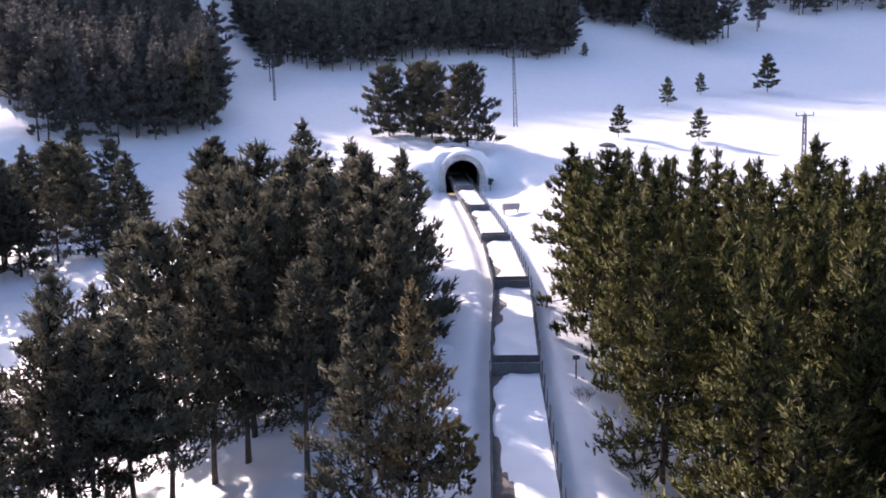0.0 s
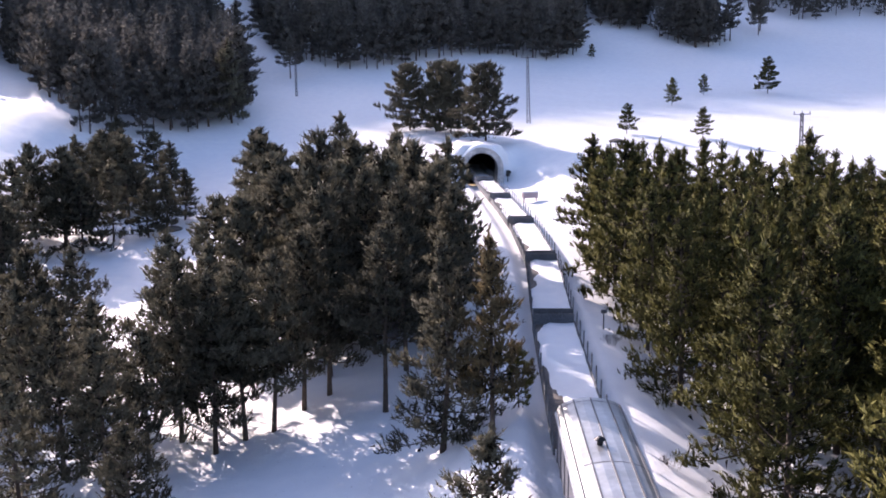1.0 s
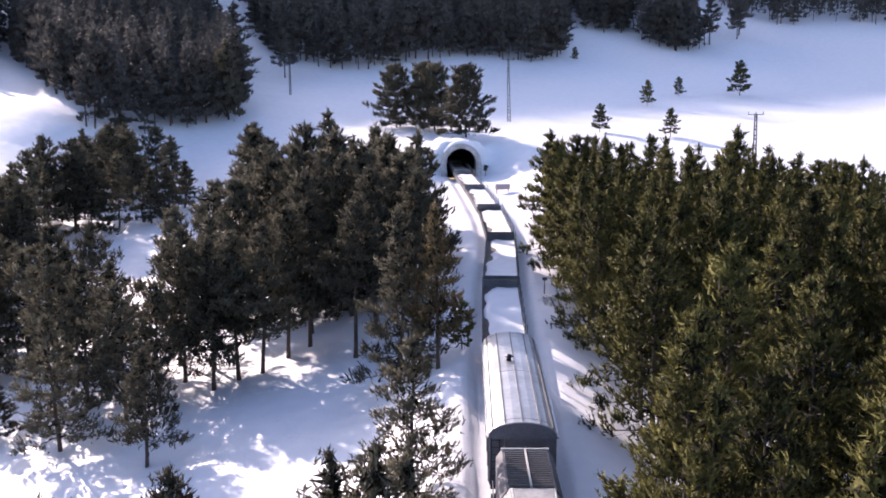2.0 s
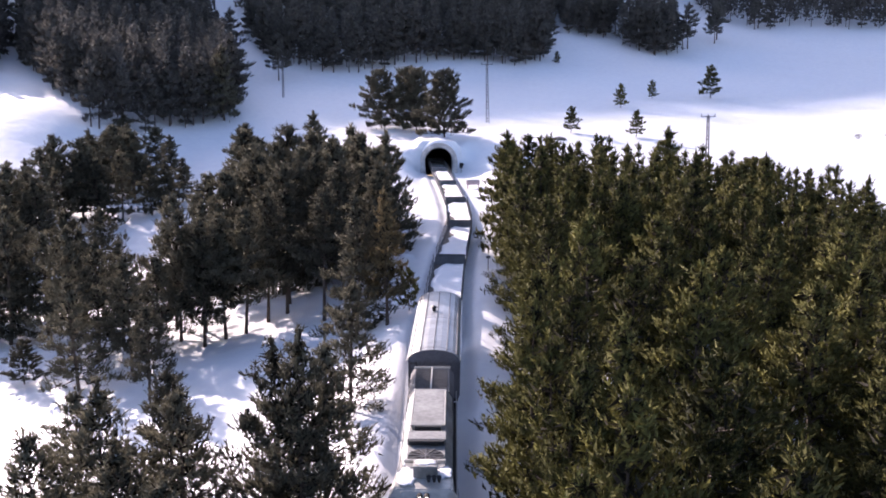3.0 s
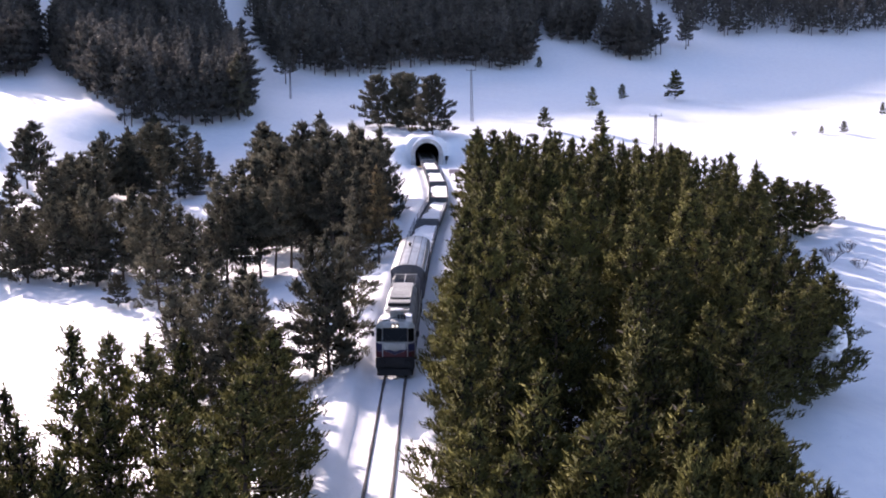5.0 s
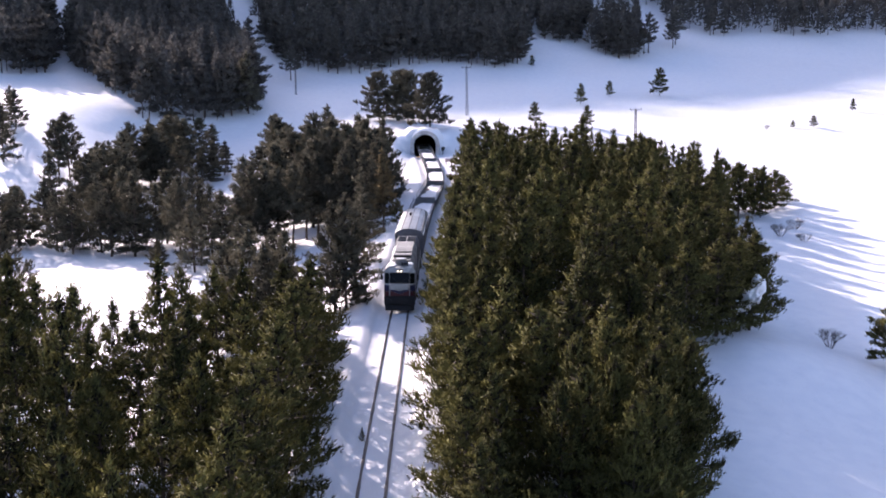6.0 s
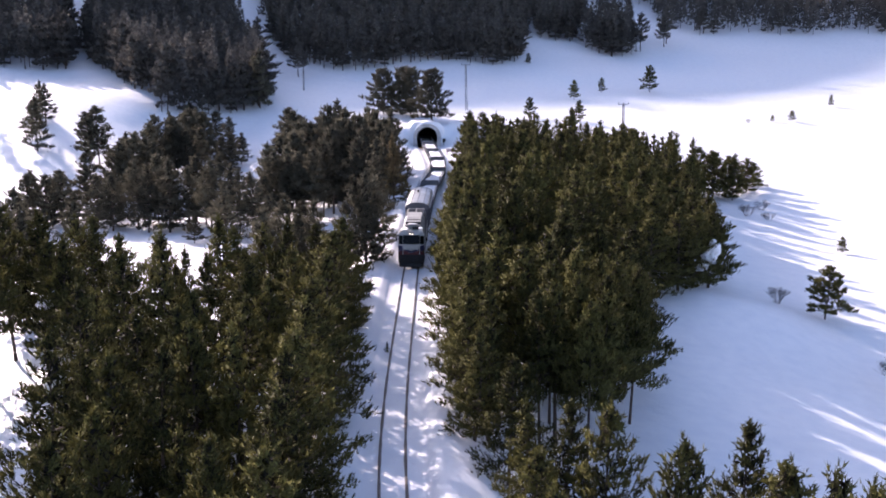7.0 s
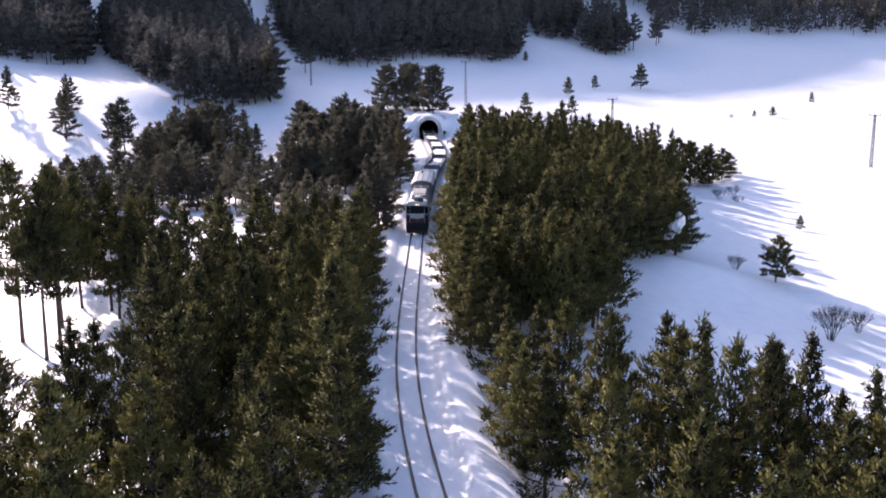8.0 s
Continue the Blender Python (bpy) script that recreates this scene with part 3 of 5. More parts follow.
def stand(rows, wide=0.95):
    for row in rows:
        x, y, top = row[:3]
        kind = KINDS[row[3]] if len(row) > 3 else tree_rng.choice(ANY)
        h = top - lie(x, y)
        plant(kind, x, y, top=top, wide=wide * min(1.5, max(0.8, 11.5 / max(h, 4)) ** 0.5))


edge_rng = random.Random(77)


def joined_pines(name, label, rows, needles):
    """Many pines as one mesh. rows: kind, x, y, height, width."""
    V, N, F, M = [], [], [], []
    for kind, x, y, h, w in rows:
        m = np.array(Matrix.Translation((x, y, lie(x, y))) @ pose(0, 0, 0, 0, 0, edge_rng.uniform(0, 360)) @ Matrix.Diagonal((w * h / BASE_H, w * h / BASE_H, h / BASE_H, 1)))
        for c in kind.children:
            if c.name.startswith("snow"):
                continue
            me = c.data
            co = np.empty(len(me.vertices) * 3)
            me.vertices.foreach_get("co", co)
            no = np.empty(len(me.loops) * 3)
            me.corner_normals.foreach_get("vector", no)
            li = np.empty(len(me.loops), int)
            me.loops.foreach_get("vertex_index", li)
            ls = np.empty(len(me.polygons), int)
            me.polygons.foreach_get("loop_total", ls)
            at = sum(len(v) for v in V)
            V.append(co.reshape(-1, 3) @ m[:3, :3].T + m[:3, 3])
            no = no.reshape(-1, 3) @ m[:3, :3].T
            N.append(no / np.linalg.norm(no, axis=1)[:, None])
            k = 0
            li = (li + at).tolist()
            for q in ls.tolist():
                F.append(li[k:k + q])
                k += q
            mi = np.zeros(len(ls), int)
            me.polygons.foreach_get("material_index", mi)
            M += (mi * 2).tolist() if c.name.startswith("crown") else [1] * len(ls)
    ob = new(name, mesh_of(name, np.concatenate(V).tolist(), F, [needles, BARK, NEEDLES_INNER_SHADE], M))
    ob.data.normals_split_custom_set(np.concatenate(N).tolist())
    return tagged(ob, label, "woods", kind="stuff")


def fill(outline, step, top, keep_off=(), seed=1, wide=1.0, kinds=ANY, copse="", needles=None):
    """Fills an area with pines on an uneven lattice. outline: corners (x, y); top: height of the tips by place; keep_off: trees that stand already; copse: the label of one joined mass, for far clumps."""
    mass = []
    rng = random.Random(seed)
    xs, ys = [p[0] for p in outline], [p[1] for p in outline]
    taken = [(r[0], r[1]) for r in keep_off]
    y = min(ys)
    row = 0
    while y < max(ys):
        x = min(xs) + (row % 2) * step / 2
        while x < max(xs):
            px, py = x + rng.uniform(-0.36, 0.36) * step, y + rng.uniform(-0.36, 0.36) * step
            inside = False
            j = len(outline) - 1
            for i in range(len(outline)):
                (xi, yi), (xj, yj) = outline[i], outline[j]
                if (yi > py) != (yj > py) and px < (xj - xi) * (py - yi) / (yj - yi) + xi:
                    inside = not inside
                j = i
            if inside and all((px - a) ** 2 + (py - b) ** 2 > (0.66 * step) ** 2 for a, b in taken):
                taken.append((px, py))
                t = top(px, py) + rng.gauss(0, 0.9)
                if copse:
                    mass.append((rng.choice(kinds), px, py, max(t - lie(px, py), 3.0), wide * rng.uniform(0.85, 1.15)))
                else:
                    plant(rng.choice(kinds), px, py, top=t, wide=wide * rng.uniform(0.85, 1.15))
            x += step
        y += step * 0.87
        row += 1
    if copse:
        joined_pines("pine_copse", copse, mass, needles)


# the dense stand to the right of the line
RIGHT = [(10.4, 30, 10.3), (16.7, 37.5, 10.8), (11, 85, 12.2, 0), (29.2, 76, 12.9), (41, 76, 9.2), (53, 76.5, 5.9), (10, 25, 9.7), (17, 37, 10.4),
         (8.6, -10, 9.3), (12, -4.8, 9.0), (15.9, 3, 6.2), (12.2, -13.6, 8.8), (9.6, -16, 8.0), (16.7, -11.4, 7.2), (20.4, 7, 8.9), (22.6, 38, 10.8),
         (46, 71, 5.7), (15.2, -23, 7.3, 5), (8.6, -21, 6.8), (18, 14, 9.3), (43, 88, 8.6), (9.4, -29, 7.2, 2), (11.2, -33, 6.2, 5), (10.9, 16, 10.9)]
RIGHT_EDGE = [(35.5, 13, 5.0, 4), (37.5, 22, 5.2, 1), (39.5, 31, 5.4, 4), (41.5, 40, 5.6, 1), (43.5, 49, 5.6, 4), (47, 58, 5.6, 1), (10.2, 62, 11.2, 4), (10.6, 72, 11.8, 1), (10.0, 52, 10.8, 2), (9.8, 42, 10.2, 4), (13.5, 79, 12.0, 1)]
RIGHT_LINE = [(7.9, -34, 5.6, 4), (7.8, -25.5, 6.6, 2), (7.9, -44.5, 3.4, 4), (8.0, -38, 4.6, 4), (8.0, -4, 8.6, 2), (8.3, 4, 9.2, 4), (8.4, 11, 9.4, 2), (18, -31, 4.6, 6), (15.5, -41, 4.4, 6)]
RIGHT_FLANK = [(30, 19, 6.2, 1), (33.5, 28, 6.4, 4), (35.5, 37, 6.6, 1), (37.5, 46, 6.6, 4), (40, 54, 6.6, 1), (24, 7, 6.6, 1), (20.5, -1, 6.4, 4), (16.8, -14, 6.4, 1), (15.5, -20, 6.2, 4), (28.5, 12, 6.2, 4)]
RIGHT_RIM = [(31.8, 23.5, 6.6, 4), (34.5, 32.5, 6.8, 1), (36.5, 41.5, 6.8, 4), (38.8, 50, 6.8, 1), (26.2, 9.5, 6.8, 4), (22.4, 3, 6.6, 1), (18.6, -7, 6.6, 4), (16.2, -17, 6.4, 1), (31.5, 15.5, 6.0, 4)]
RIGHT_FAR = [(53.8, 68, 5.8), (58, 70, 5.2), (64, 84, 1.6, 4), (42.6, 62, 6.0), (36, 7, 4.2, 3), (32.5, 10, 4.8, 3), (19.8, -24, 4.0, 3), (19, -17, 5.2, 5), (22, -9, 5.2, 3), (26, 0, 5.4, 3), (8.2, -40, 5.0, 2), (12.5, -41, 5.0, 6), (17, -36, 5.2, 6)]
stand(RIGHT, 1.1)
stand(RIGHT_FAR)
stand(RIGHT_EDGE)
stand(RIGHT_FLANK, 1.15)
stand(RIGHT_RIM, 1.15)
stand(RIGHT_LINE)
RIGHT_SHADE = [(36.5, 8.5, 3.6, 1), (33.5, 4.5, 3.8, 4), (31, 1, 4.4, 1), (38, 15, 4.4, 1), (35, 20, 5.4, 4), (29, 6, 5.6, 4), (27, -3, 4.8, 1), (23, -13, 4.6, 4), (21, -19, 4.4, 1), (19.5, -28, 3.8, 4), (16, -27, 5.4, 1), (13, -29, 6.2, 1),
               (59, 76, 4.4, 1), (63, 78, 3.8, 4), (66, 83, 2.4, 1), (55, 72, 5.2, 4), (49, 64, 5.6, 1)]
stand(RIGHT_SHADE, 1.2)
RIGHT_VERGE = [(7.0, -46, 3.6, 2), (6.9, -41.5, 4.6, 4), (6.9, -37, 5.4, 2), (6.8, -32, 6.2, 4), (6.8, -27.5, 6.8, 2), (6.9, -22.5, 7.2, 4), (6.8, -18, 7.6, 2), (6.9, -13, 8.2, 4), (6.9, -8, 8.6, 2), (7.0, -2.5, 8.8, 4), (7.2, 3, 9.0, 2), (7.6, 8.5, 9.2, 4)]
stand(RIGHT_VERGE, 0.95)
RIGHT_STEMS = [(12.6, -37, 5.6, 6), (14.6, -34, 5.8, 6), (13.8, -39.5, 5.2, 6), (16.2, -38.5, 5.0, 6), (16.8, -33, 5.4, 6), (18.6, -35, 4.8, 6), (14.2, -43.5, 4.6, 6), (17.8, -29.5, 5.2, 6), (11.4, -42, 4.8, 6)]
stand(RIGHT_STEMS, 0.72)
RIGHT_ALL = RIGHT + RIGHT_FAR + RIGHT_EDGE + RIGHT_LINE + RIGHT_FLANK + RIGHT_RIM + RIGHT_SHADE + RIGHT_VERGE + RIGHT_STEMS
def canopy(x, y):
    """Height of the stand's tips."""
    return 8.6 + 0.038 * y - 0.085 * (x - 10)
fill([(9.4, -36), (16, -38), (18, -24), (20.5, -10), (27, 3), (33, 14), (38, 34), (9.6, 34), (9.6, 20)], 5.2, canopy, RIGHT_ALL, seed=3, wide=1.15)
fill([(9.6, 34), (38, 34), (41, 45), (52, 64), (56, 74), (50, 84), (43, 92), (12, 92), (9.6, 60)], 3.6, canopy, RIGHT_ALL, seed=8, wide=0.95, kinds=KINDS_TOPS, needles=NEEDLES, copse="closed stand of slim olive-green pines on a snowy slope")

# the stand right of the line near the end of the flight
RIGHT_NEAR = [(14, -67, 4.7), (20, -68.7, 3.7), (23.7, -64.2, 2.4), (13, -73, 3.2), (16.9, -71.4, 5.5, 2), (26, -64, 2.8, 2), (10.4, -68, 2.3), (31, -66, 2.4), (12.3, -60, 3.6, 4), (18.2, -60.5, 3.1, 0), (22.7, -67.5, 3.3, 4), (28.7, -66, 1.4, 2), (8.8, -49.5, 2.8, 4), (9.0, -55, 2.2, 2), (9.2, -61.5, 2.2, 4), (10.8, -57.5, 3.0, 0), (9.5, -66, 2.6, 2)]
stand(RIGHT_NEAR, 0.9)
fill([(10.5, -87), (36, -87), (35, -66), (24, -63), (12, -62)], 4.0, lambda x, y: 3.1 - 0.03 * (x - 14), RIGHT_NEAR, seed=4, wide=1.1, kinds=[KINDS[0], KINDS[2], KINDS[4]])

# left of the line, before the tunnel
LEFT = [(-3.3, 71.5, 12.7, 0), (-4, 36.6, 9.8, 2), (-8.4, 82, 12.9), (-25, 98, 11.8), (-19, 60, 9.2), (-28.6, 117, 11.9), (-17.4, 117, 13.8, 0), (-15, 74, 13.3, 1),
        (-22.5, 67, 8.4), (-21, 41, 4.2, 5), (-11.6, 50, 8.6, 6), (-16, 44, 7.2, 6), (-31, 56, 6.2, 3), (-26, 47, 4.6, 3), (-7.5, 45, 9.4, 6), (-9, 58, 11.5, 5), (-13.5, 60, 12.0, 1), (-5, 60, 11.2), (-6.5, 52, 10.8, 6), (-9, 66, 12.0, 1), (-6, 70, 12.2, 4), (-12, 54, 10.6, 6), (-4.5, 64.5, 11.4, 1), (-7, 76, 12.4, 1), (-3.4, 54, 10.4, 6)]
LEFT_OUT = [(-17.5, 42.5, 7.0, 3), (-14.4, 44.6, 7.8, 5), (-13, 47.8, 8.6, 5), (-20.2, 45, 7.4, 3), (-22, 37, 5.0, 3), (-26, 41, 5.6, 0), (-30, 45.5, 6.0, 3), (-25, 33.5, 3.8, 0), (-36, 60, 5.4, 1), (-43, 64, 4.4, 3), (-18.5, 47, 8.0, 3), (-22, 50, 8.2, 5)]
stand(LEFT, 1.12)
stand(LEFT_OUT, 1.05)
plant(BROWN, -1.4, 35.2, top=10.2)
fill([(-15, 51), (-6, 46), (-2.5, 58), (-2.2, 84), (-8, 100), (-22, 114), (-25, 98), (-17, 66)], 5.4, lambda x, y: 10.6 + 0.025 * (y - 70) - 0.1 * abs(x + 12), LEFT + LEFT_OUT, seed=5, wide=1.2)

# left, in the hollow away from the line
HOLLOW = [(-61.7, 105, 7), (-60.5, 147, 10), (-56.5, 104, 8.9), (-58, 113, 10.4, 1), (-56.5, 144, 11, 0), (-61, 156, 12.6, 0), (-44, 116, 5.4, 2), (-43, 121, 6.2, 2), (-41.5, 125, 6.0, 2), (-69.5, 110, 12.4, 3), (-72.5, 112, 11),
          (-92.5, 139, 17.2, 0), (-91, 128, 13.4, 0), (-50, 108, 7.2), (-53, 110, 8), (-56, 92.5, 7.6, 4), (-52, 90, 6.0, 4), (-59.5, 62, 2.8, 1), (-35.5, 53.5, 4.2, 3), (-40, 56, 4.6, 3), (-52, 58, 2.6, 1), (-48.5, 55, 2.8, 4), (-47, 61, 3.2, 1), (-41, 2, 6.2, 5), (-38, -3, 5.2, 1), (-36.5, 7, 4.6, 1)]
stand(HOLLOW, 1.15)
fill([(-61, 100), (-52, 103), (-46, 112), (-52, 121), (-61, 119)], 5.0, lambda x, y: 9.0 - 0.2 * (x + 58), HOLLOW, seed=31, wide=1.2, kinds=KINDS_FAR[:5], needles=NEEDLES_HAZED, copse="dense copse of brownish pines in a snowy hollow")
fill([(-68, 58), (-50, 53), (-46, 60), (-52, 69), (-68, 71)], 5.0, lambda x, y: 2.4, HOLLOW, seed=32, wide=1.15)
fill([(-49, 52), (-36, 48), (-33, 58), (-42, 65), (-49, 63)], 5.0, lambda x, y: 4.6, HOLLOW, seed=34, wide=1.1)
fill([(-63, 84), (-51, 86), (-49, 95), (-61, 98)], 5.0, lambda x, y: 6.4, HOLLOW, seed=35, wide=1.15, kinds=KINDS_FAR[:5], needles=NEEDLES_HAZED, copse="small copse of brownish pines standing in a snowy hollow")
fill([(-62, 130), (-50, 128), (-46, 136), (-52, 152), (-62, 152)], 5.2, lambda x, y: 10.0, HOLLOW, seed=33, wide=1.2, kinds=KINDS_FAR[:5], needles=NEEDLES_HAZED, copse="dense copse of brownish pines at the foot of a slope")

# left, between the hollow and the line
BANK = [(-10.8, 8, 4.4, 5), (-15.0, 7.5, 3.6, 4), (-2.6, 17.5, 6.8, 4), (-2.7, -0.8, 8.6, 1), (-3.9, 0.8, 7.8, 1), (-2.2, 2.2, 7.4, 4), (-18.5, 30, 2.6, 3),
        (-7, -24, 4.4), (-6.8, -8, 4.0, 4), (-14.2, -35, 7.4, 2), (-14.1, -12, 4.2), (-6, -52.5, 5.3, 2), (-8, -57, 5.5), (-10.2, -59.5, 3.4)]
BANK_LEFT = [(-27, -14, 5.6, 3), (-26, -22, 4.8, 5), (-31, -15, 6.0, 5), (-23.5, -17, 4.4, 3), (-30, -9, 4.8, 1), (-35, -13, 6.6, 5), (-5, -70, 3.4, 2), (-3.7, -65, 4.2), (-18.3, -37, 3.8), (-29, -18.6, 4.2, 3), (-32, -27, 8.6, 6), (-34.5, -20, 8.4, 6), (-37, -24, 9, 6), (-31.5, -31.5, 7.6, 6), (-10, -46, 4.8)]
LINE_LEFT = [(-4.0, -13, 4.4, 2), (-3.7, -18, 6.2, 4), (-3.4, -22.5, 5.8, 0), (-3.2, -27, 6.4, 4), (-3.2, -31.5, 5.6, 2), (-3.0, -36, 6.2, 4), (-3.0, -40.5, 5.6, 0), (-2.7, -45, 5.8, 4),
             (-2.5, -49.5, 6.0, 2), (-2.3, -54, 5.6, 4), (-2.0, -58.5, 5.8, 0), (-1.7, -63, 5.2, 2), (-1.4, -67.5, 4.8, 4), (-0.4, -72.5, 4.6, 0), (0.4, -66.2, -0.2, 2), (0.3, -69, -0.9, 2), (-12, 2.5, 5.6, 1), (-8.6, 3.5, 5.0, 4), (-9.6, -1.8, 4.6, 1), (-13.6, -0.5, 4.4, 4), (-7.6, -3.5, 3.8, 4)]
stand(BANK)
stand(LINE_LEFT, 1.08)
stand(BANK_LEFT)
fill([(-17, -62), (-4.2, -62), (-4.2, -28), (-9, -14), (-19, -12), (-20, -34)], 4.6, lambda x, y: 4.4 + 0.02 * (y + 40), BANK + BANK_LEFT + LINE_LEFT, seed=6, wide=0.95)
fill([(-25, -86), (-1.0, -86), (-3.2, -66), (-16, -62), (-22, -70)], 4.5, lambda x, y: 3.4, BANK_LEFT, seed=7, wide=0.95)

# ---- far woods on the hill ----
def far_pine(rng, x, y, z, h, spread, blades):
    """Few large needle sprays for a tree that stays far off."""
    n = blades
    low = rng.uniform(0.03, 0.2)
    u = rng.random(n) ** 0.8
    a = rng.random(n) * 2 * math.pi
    reach = spread * (1 - u) ** 0.7 * rng.uniform(0.35, 1.0, n)
    p = np.stack([x + reach * np.cos(a), y + reach * np.sin(a), z + h * (low + (1 - low) * u)], 1)
    way = np.stack([np.cos(a) * 0.7, np.sin(a) * 0.7, rng.uniform(-0.2, 1.0, n)], 1) + rng.normal(0, 0.35, (n, 3))
    way /= np.linalg.norm(way, axis=1)[:, None]
    s = np.cross(way, rng.normal(0, 1, (n, 3)))
    s /= np.linalg.norm(s, axis=1)[:, None]
    L = (0.9 + 0.9 * (1 - u))[:, None] * rng.uniform(0.7, 1.2, (n, 1))
    W = 0.3 * L
    tri = np.stack([p - s * W, p + s * W, p + way * L], 1).reshape(-1, 3)
    r = 0.14
    tv = [(x - r, y, z - 0.5), (x + r, y, z - 0.5), (x, y, z + h * 0.9), (x, y - r, z - 0.5), (x, y + r, z - 0.5)]
    return tri, tv


def woods(name, outline, step, seed, blades, high=14.0, spread=2.9, label=""):
    rng = np.random.default_rng(seed)
    xs, ys = [p[0] for p in outline], [p[1] for p in outline]
    tri_all, trunk = [], []
    y = min(ys)
    while y < max(ys):
        x = min(xs)
        while x < max(xs):
            px, py = x + rng.uniform(-0.4, 0.4) * step, y + rng.uniform(-0.4, 0.4) * step
            inside, j = False, len(outline) - 1
            for i in range(len(outline)):
                (xi, yi), (xj, yj) = outline[i], outline[j]
                if (yi > py) != (yj > py) and px < (xj - xi) * (py - yi) / (yj - yi) + xi:
                    inside = not inside
                j = i
            if inside:
                h = high * rng.uniform(0.75, 1.2)
                a, b = far_pine(rng, px, py, lie(px, py), h, spread * rng.uniform(0.8, 1.25), blades)
                tri_all.append(a)
                trunk += b
            x += step
        y += step
    tri = np.concatenate(tri_all)
    base = len(tri)
    verts = tri.tolist() + trunk
    faces = np.arange(base).reshape(-1, 3).tolist()
    mats = [0] * len(faces)
    for k in range(len(trunk) // 5):
        o = base + 5 * k
        faces += [(o, o + 1, o + 2), (o + 3, o + 4, o + 2)]
        mats += [1, 1]
    ob = new(name, mesh_of(name, verts, faces, [NEEDLES_FAR_HAZE, BARK], mats))
    return tagged(ob, label, "woods", kind="stuff")


WOOD_LABEL = "dense dark pine wood covering a snowy hillside"
woods("pine_woods", [(-62, 294), (-52, 271), (-42, 265), (-24, 260), (-11, 272), (11, 285), (25, 277), (37, 291), (42, 325), (60, 324), (70, 332), (76, 372), (-100, 372), (-76, 330)], 5.0, 21, 260, label=WOOD_LABEL)
woods("pine_woods", [(-126, 262), (-108, 226), (-95, 208), (-84, 185), (-75, 185), (-70, 169), (-62, 176), (-54, 186), (-50, 200), (-56, 225), (-64, 262), (-80, 300), (-92, 340), (-138, 340)], 5.0, 22, 300, high=16.5, label="tall dark pine wood standing on a snowy slope")
woods("pine_woods", [(-210, 206), (-142, 212), (-131, 213), (-118, 216), (-123, 236), (-134, 265), (-142, 290), (-220, 295)], 5.4, 27, 260, high=16, label="dark pine wood at the edge of a snowy clearing")
woods("pine_woods", [(68, 314), (82, 305), (90, 316), (92, 336), (76, 336)], 4.2, 23, 300, high=16, label="clump of dark pines high on the slope")
woods("pine_woods", [(108, 348), (180, 335), (270, 332), (300, 420), (104, 420)], 7.2, 26, 240, high=17, spread=3.4, label="far pine wood along the upper edge of a snowfield")
woods("pine_woods", [(-110, 374), (100, 374), (110, 430), (-120, 430)], 6.6, 28, 130, high=15, spread=2.9, label=WOOD_LABEL)
woods("pine_woods", [(-330, 430), (330, 430), (380, 640), (-380, 640)], 10, 24, 70, high=17, spread=4.2, label="far pine wood on the high hillside")
woods("pine_woods", [(-330, 300), (-140, 345), (-122, 430), (-330, 430)], 8.0, 25, 100, high=15, spread=3.2, label="far pine wood on the high hillside")

# the outermost trees of the woods, with bare trunks over the snow
EDGES = [[(-62, 293), (-52, 269), (-42, 263), (-24, 258), (-11, 270), (11, 283), (25, 275), (37, 289), (42, 323), (60, 321), (70, 330)],
         [(-126, 260), (-108, 224), (-95, 206), (-84, 183), (-75, 183), (-71, 167), (-62, 174), (-54, 184), (-49, 199), (-55, 224), (-63, 260)],
         [(-170, 208), (-142, 210), (-131, 211), (-117, 214), (-122, 235), (-133, 264)], [(68, 312), (81, 302), (93, 316)], [(104, 322), (106, 326)], [(122, 340), (134, 342)], [(158, 338), (166, 336)], [(196, 334), (220, 332)]]
for line in EDGES:
    rows = []
    for (xa, ya), (xb, yb) in zip(line, line[1:]):
        n = max(1, round(math.hypot(xb - xa, yb - ya) / 4.2))
        for k in range(n):
            f = (k + edge_rng.uniform(0.1, 0.9)) / n
            rows.append((edge_rng.choice(KINDS_EDGE), xa + (xb - xa) * f + edge_rng.uniform(-1.5, 1.5), ya + (yb - ya) * f + edge_rng.uniform(-1.0, 3.0), edge_rng.uniform(8.0, 17.0), edge_rng.uniform(0.85, 1.25)))
    joined_pines("wood_edge", "edge of a dark pine wood with bare trunks over snow", rows, NEEDLES_FAR_HAZE)

# single trees in the open snow
plant(ROUND, -10.6, 177, high=12.5, wide=1.0)
plant(ROUND, -5.0, 174, high=13, wide=0.95)
plant(ROUND, -2.6, 171, high=13.0, wide=0.9)
plant(ROUND, 3.4, 157, high=13.0, wide=1.0)
for x, y, h, w in ((31, 172, 5.6, 0.95), (44.5, 168, 5.6, 0.9), (49.6, 215, 6.2, 0.8), (61.5, 232, 5.0, 0.8), (79, 236, 9.0, 0.95), (41, 284, 4.2, 0.8), (99.5, 170, 2.0, 0.9), (105, 170, 3.0, 1.0), (128, 200, 3.6, 0.7), (62, 32, 2.4, 0.9), (48.5, 4, 6.0, 1.15), (-30.5, 36.5, 3.6, 1.25), (0.2, 38.5, 3.4, 0.8)):
    plant(SAPLING, x, y, high=h, wide=w)
for x, y, h, k in ((77.6, 303, 14, 5), (103, 320, 13, 5), (-96, 144.5, 8, 0), (-85.5, 116, 12, 0), (-49, 192, 17, 0), (-52, 205, 16, 0), (-45.5, 250, 13, 5), (59, 331, 13, 5), (-107.9, 136, 11, 0), (1.0, -30, 0.9, 2), (7.2, 62, 0.9, 2), (8.6, -55, 1.4, 2), (7.4, -61, 1.2, 2)):
    plant(KINDS[k], x, y, high=h, wide=1.0)


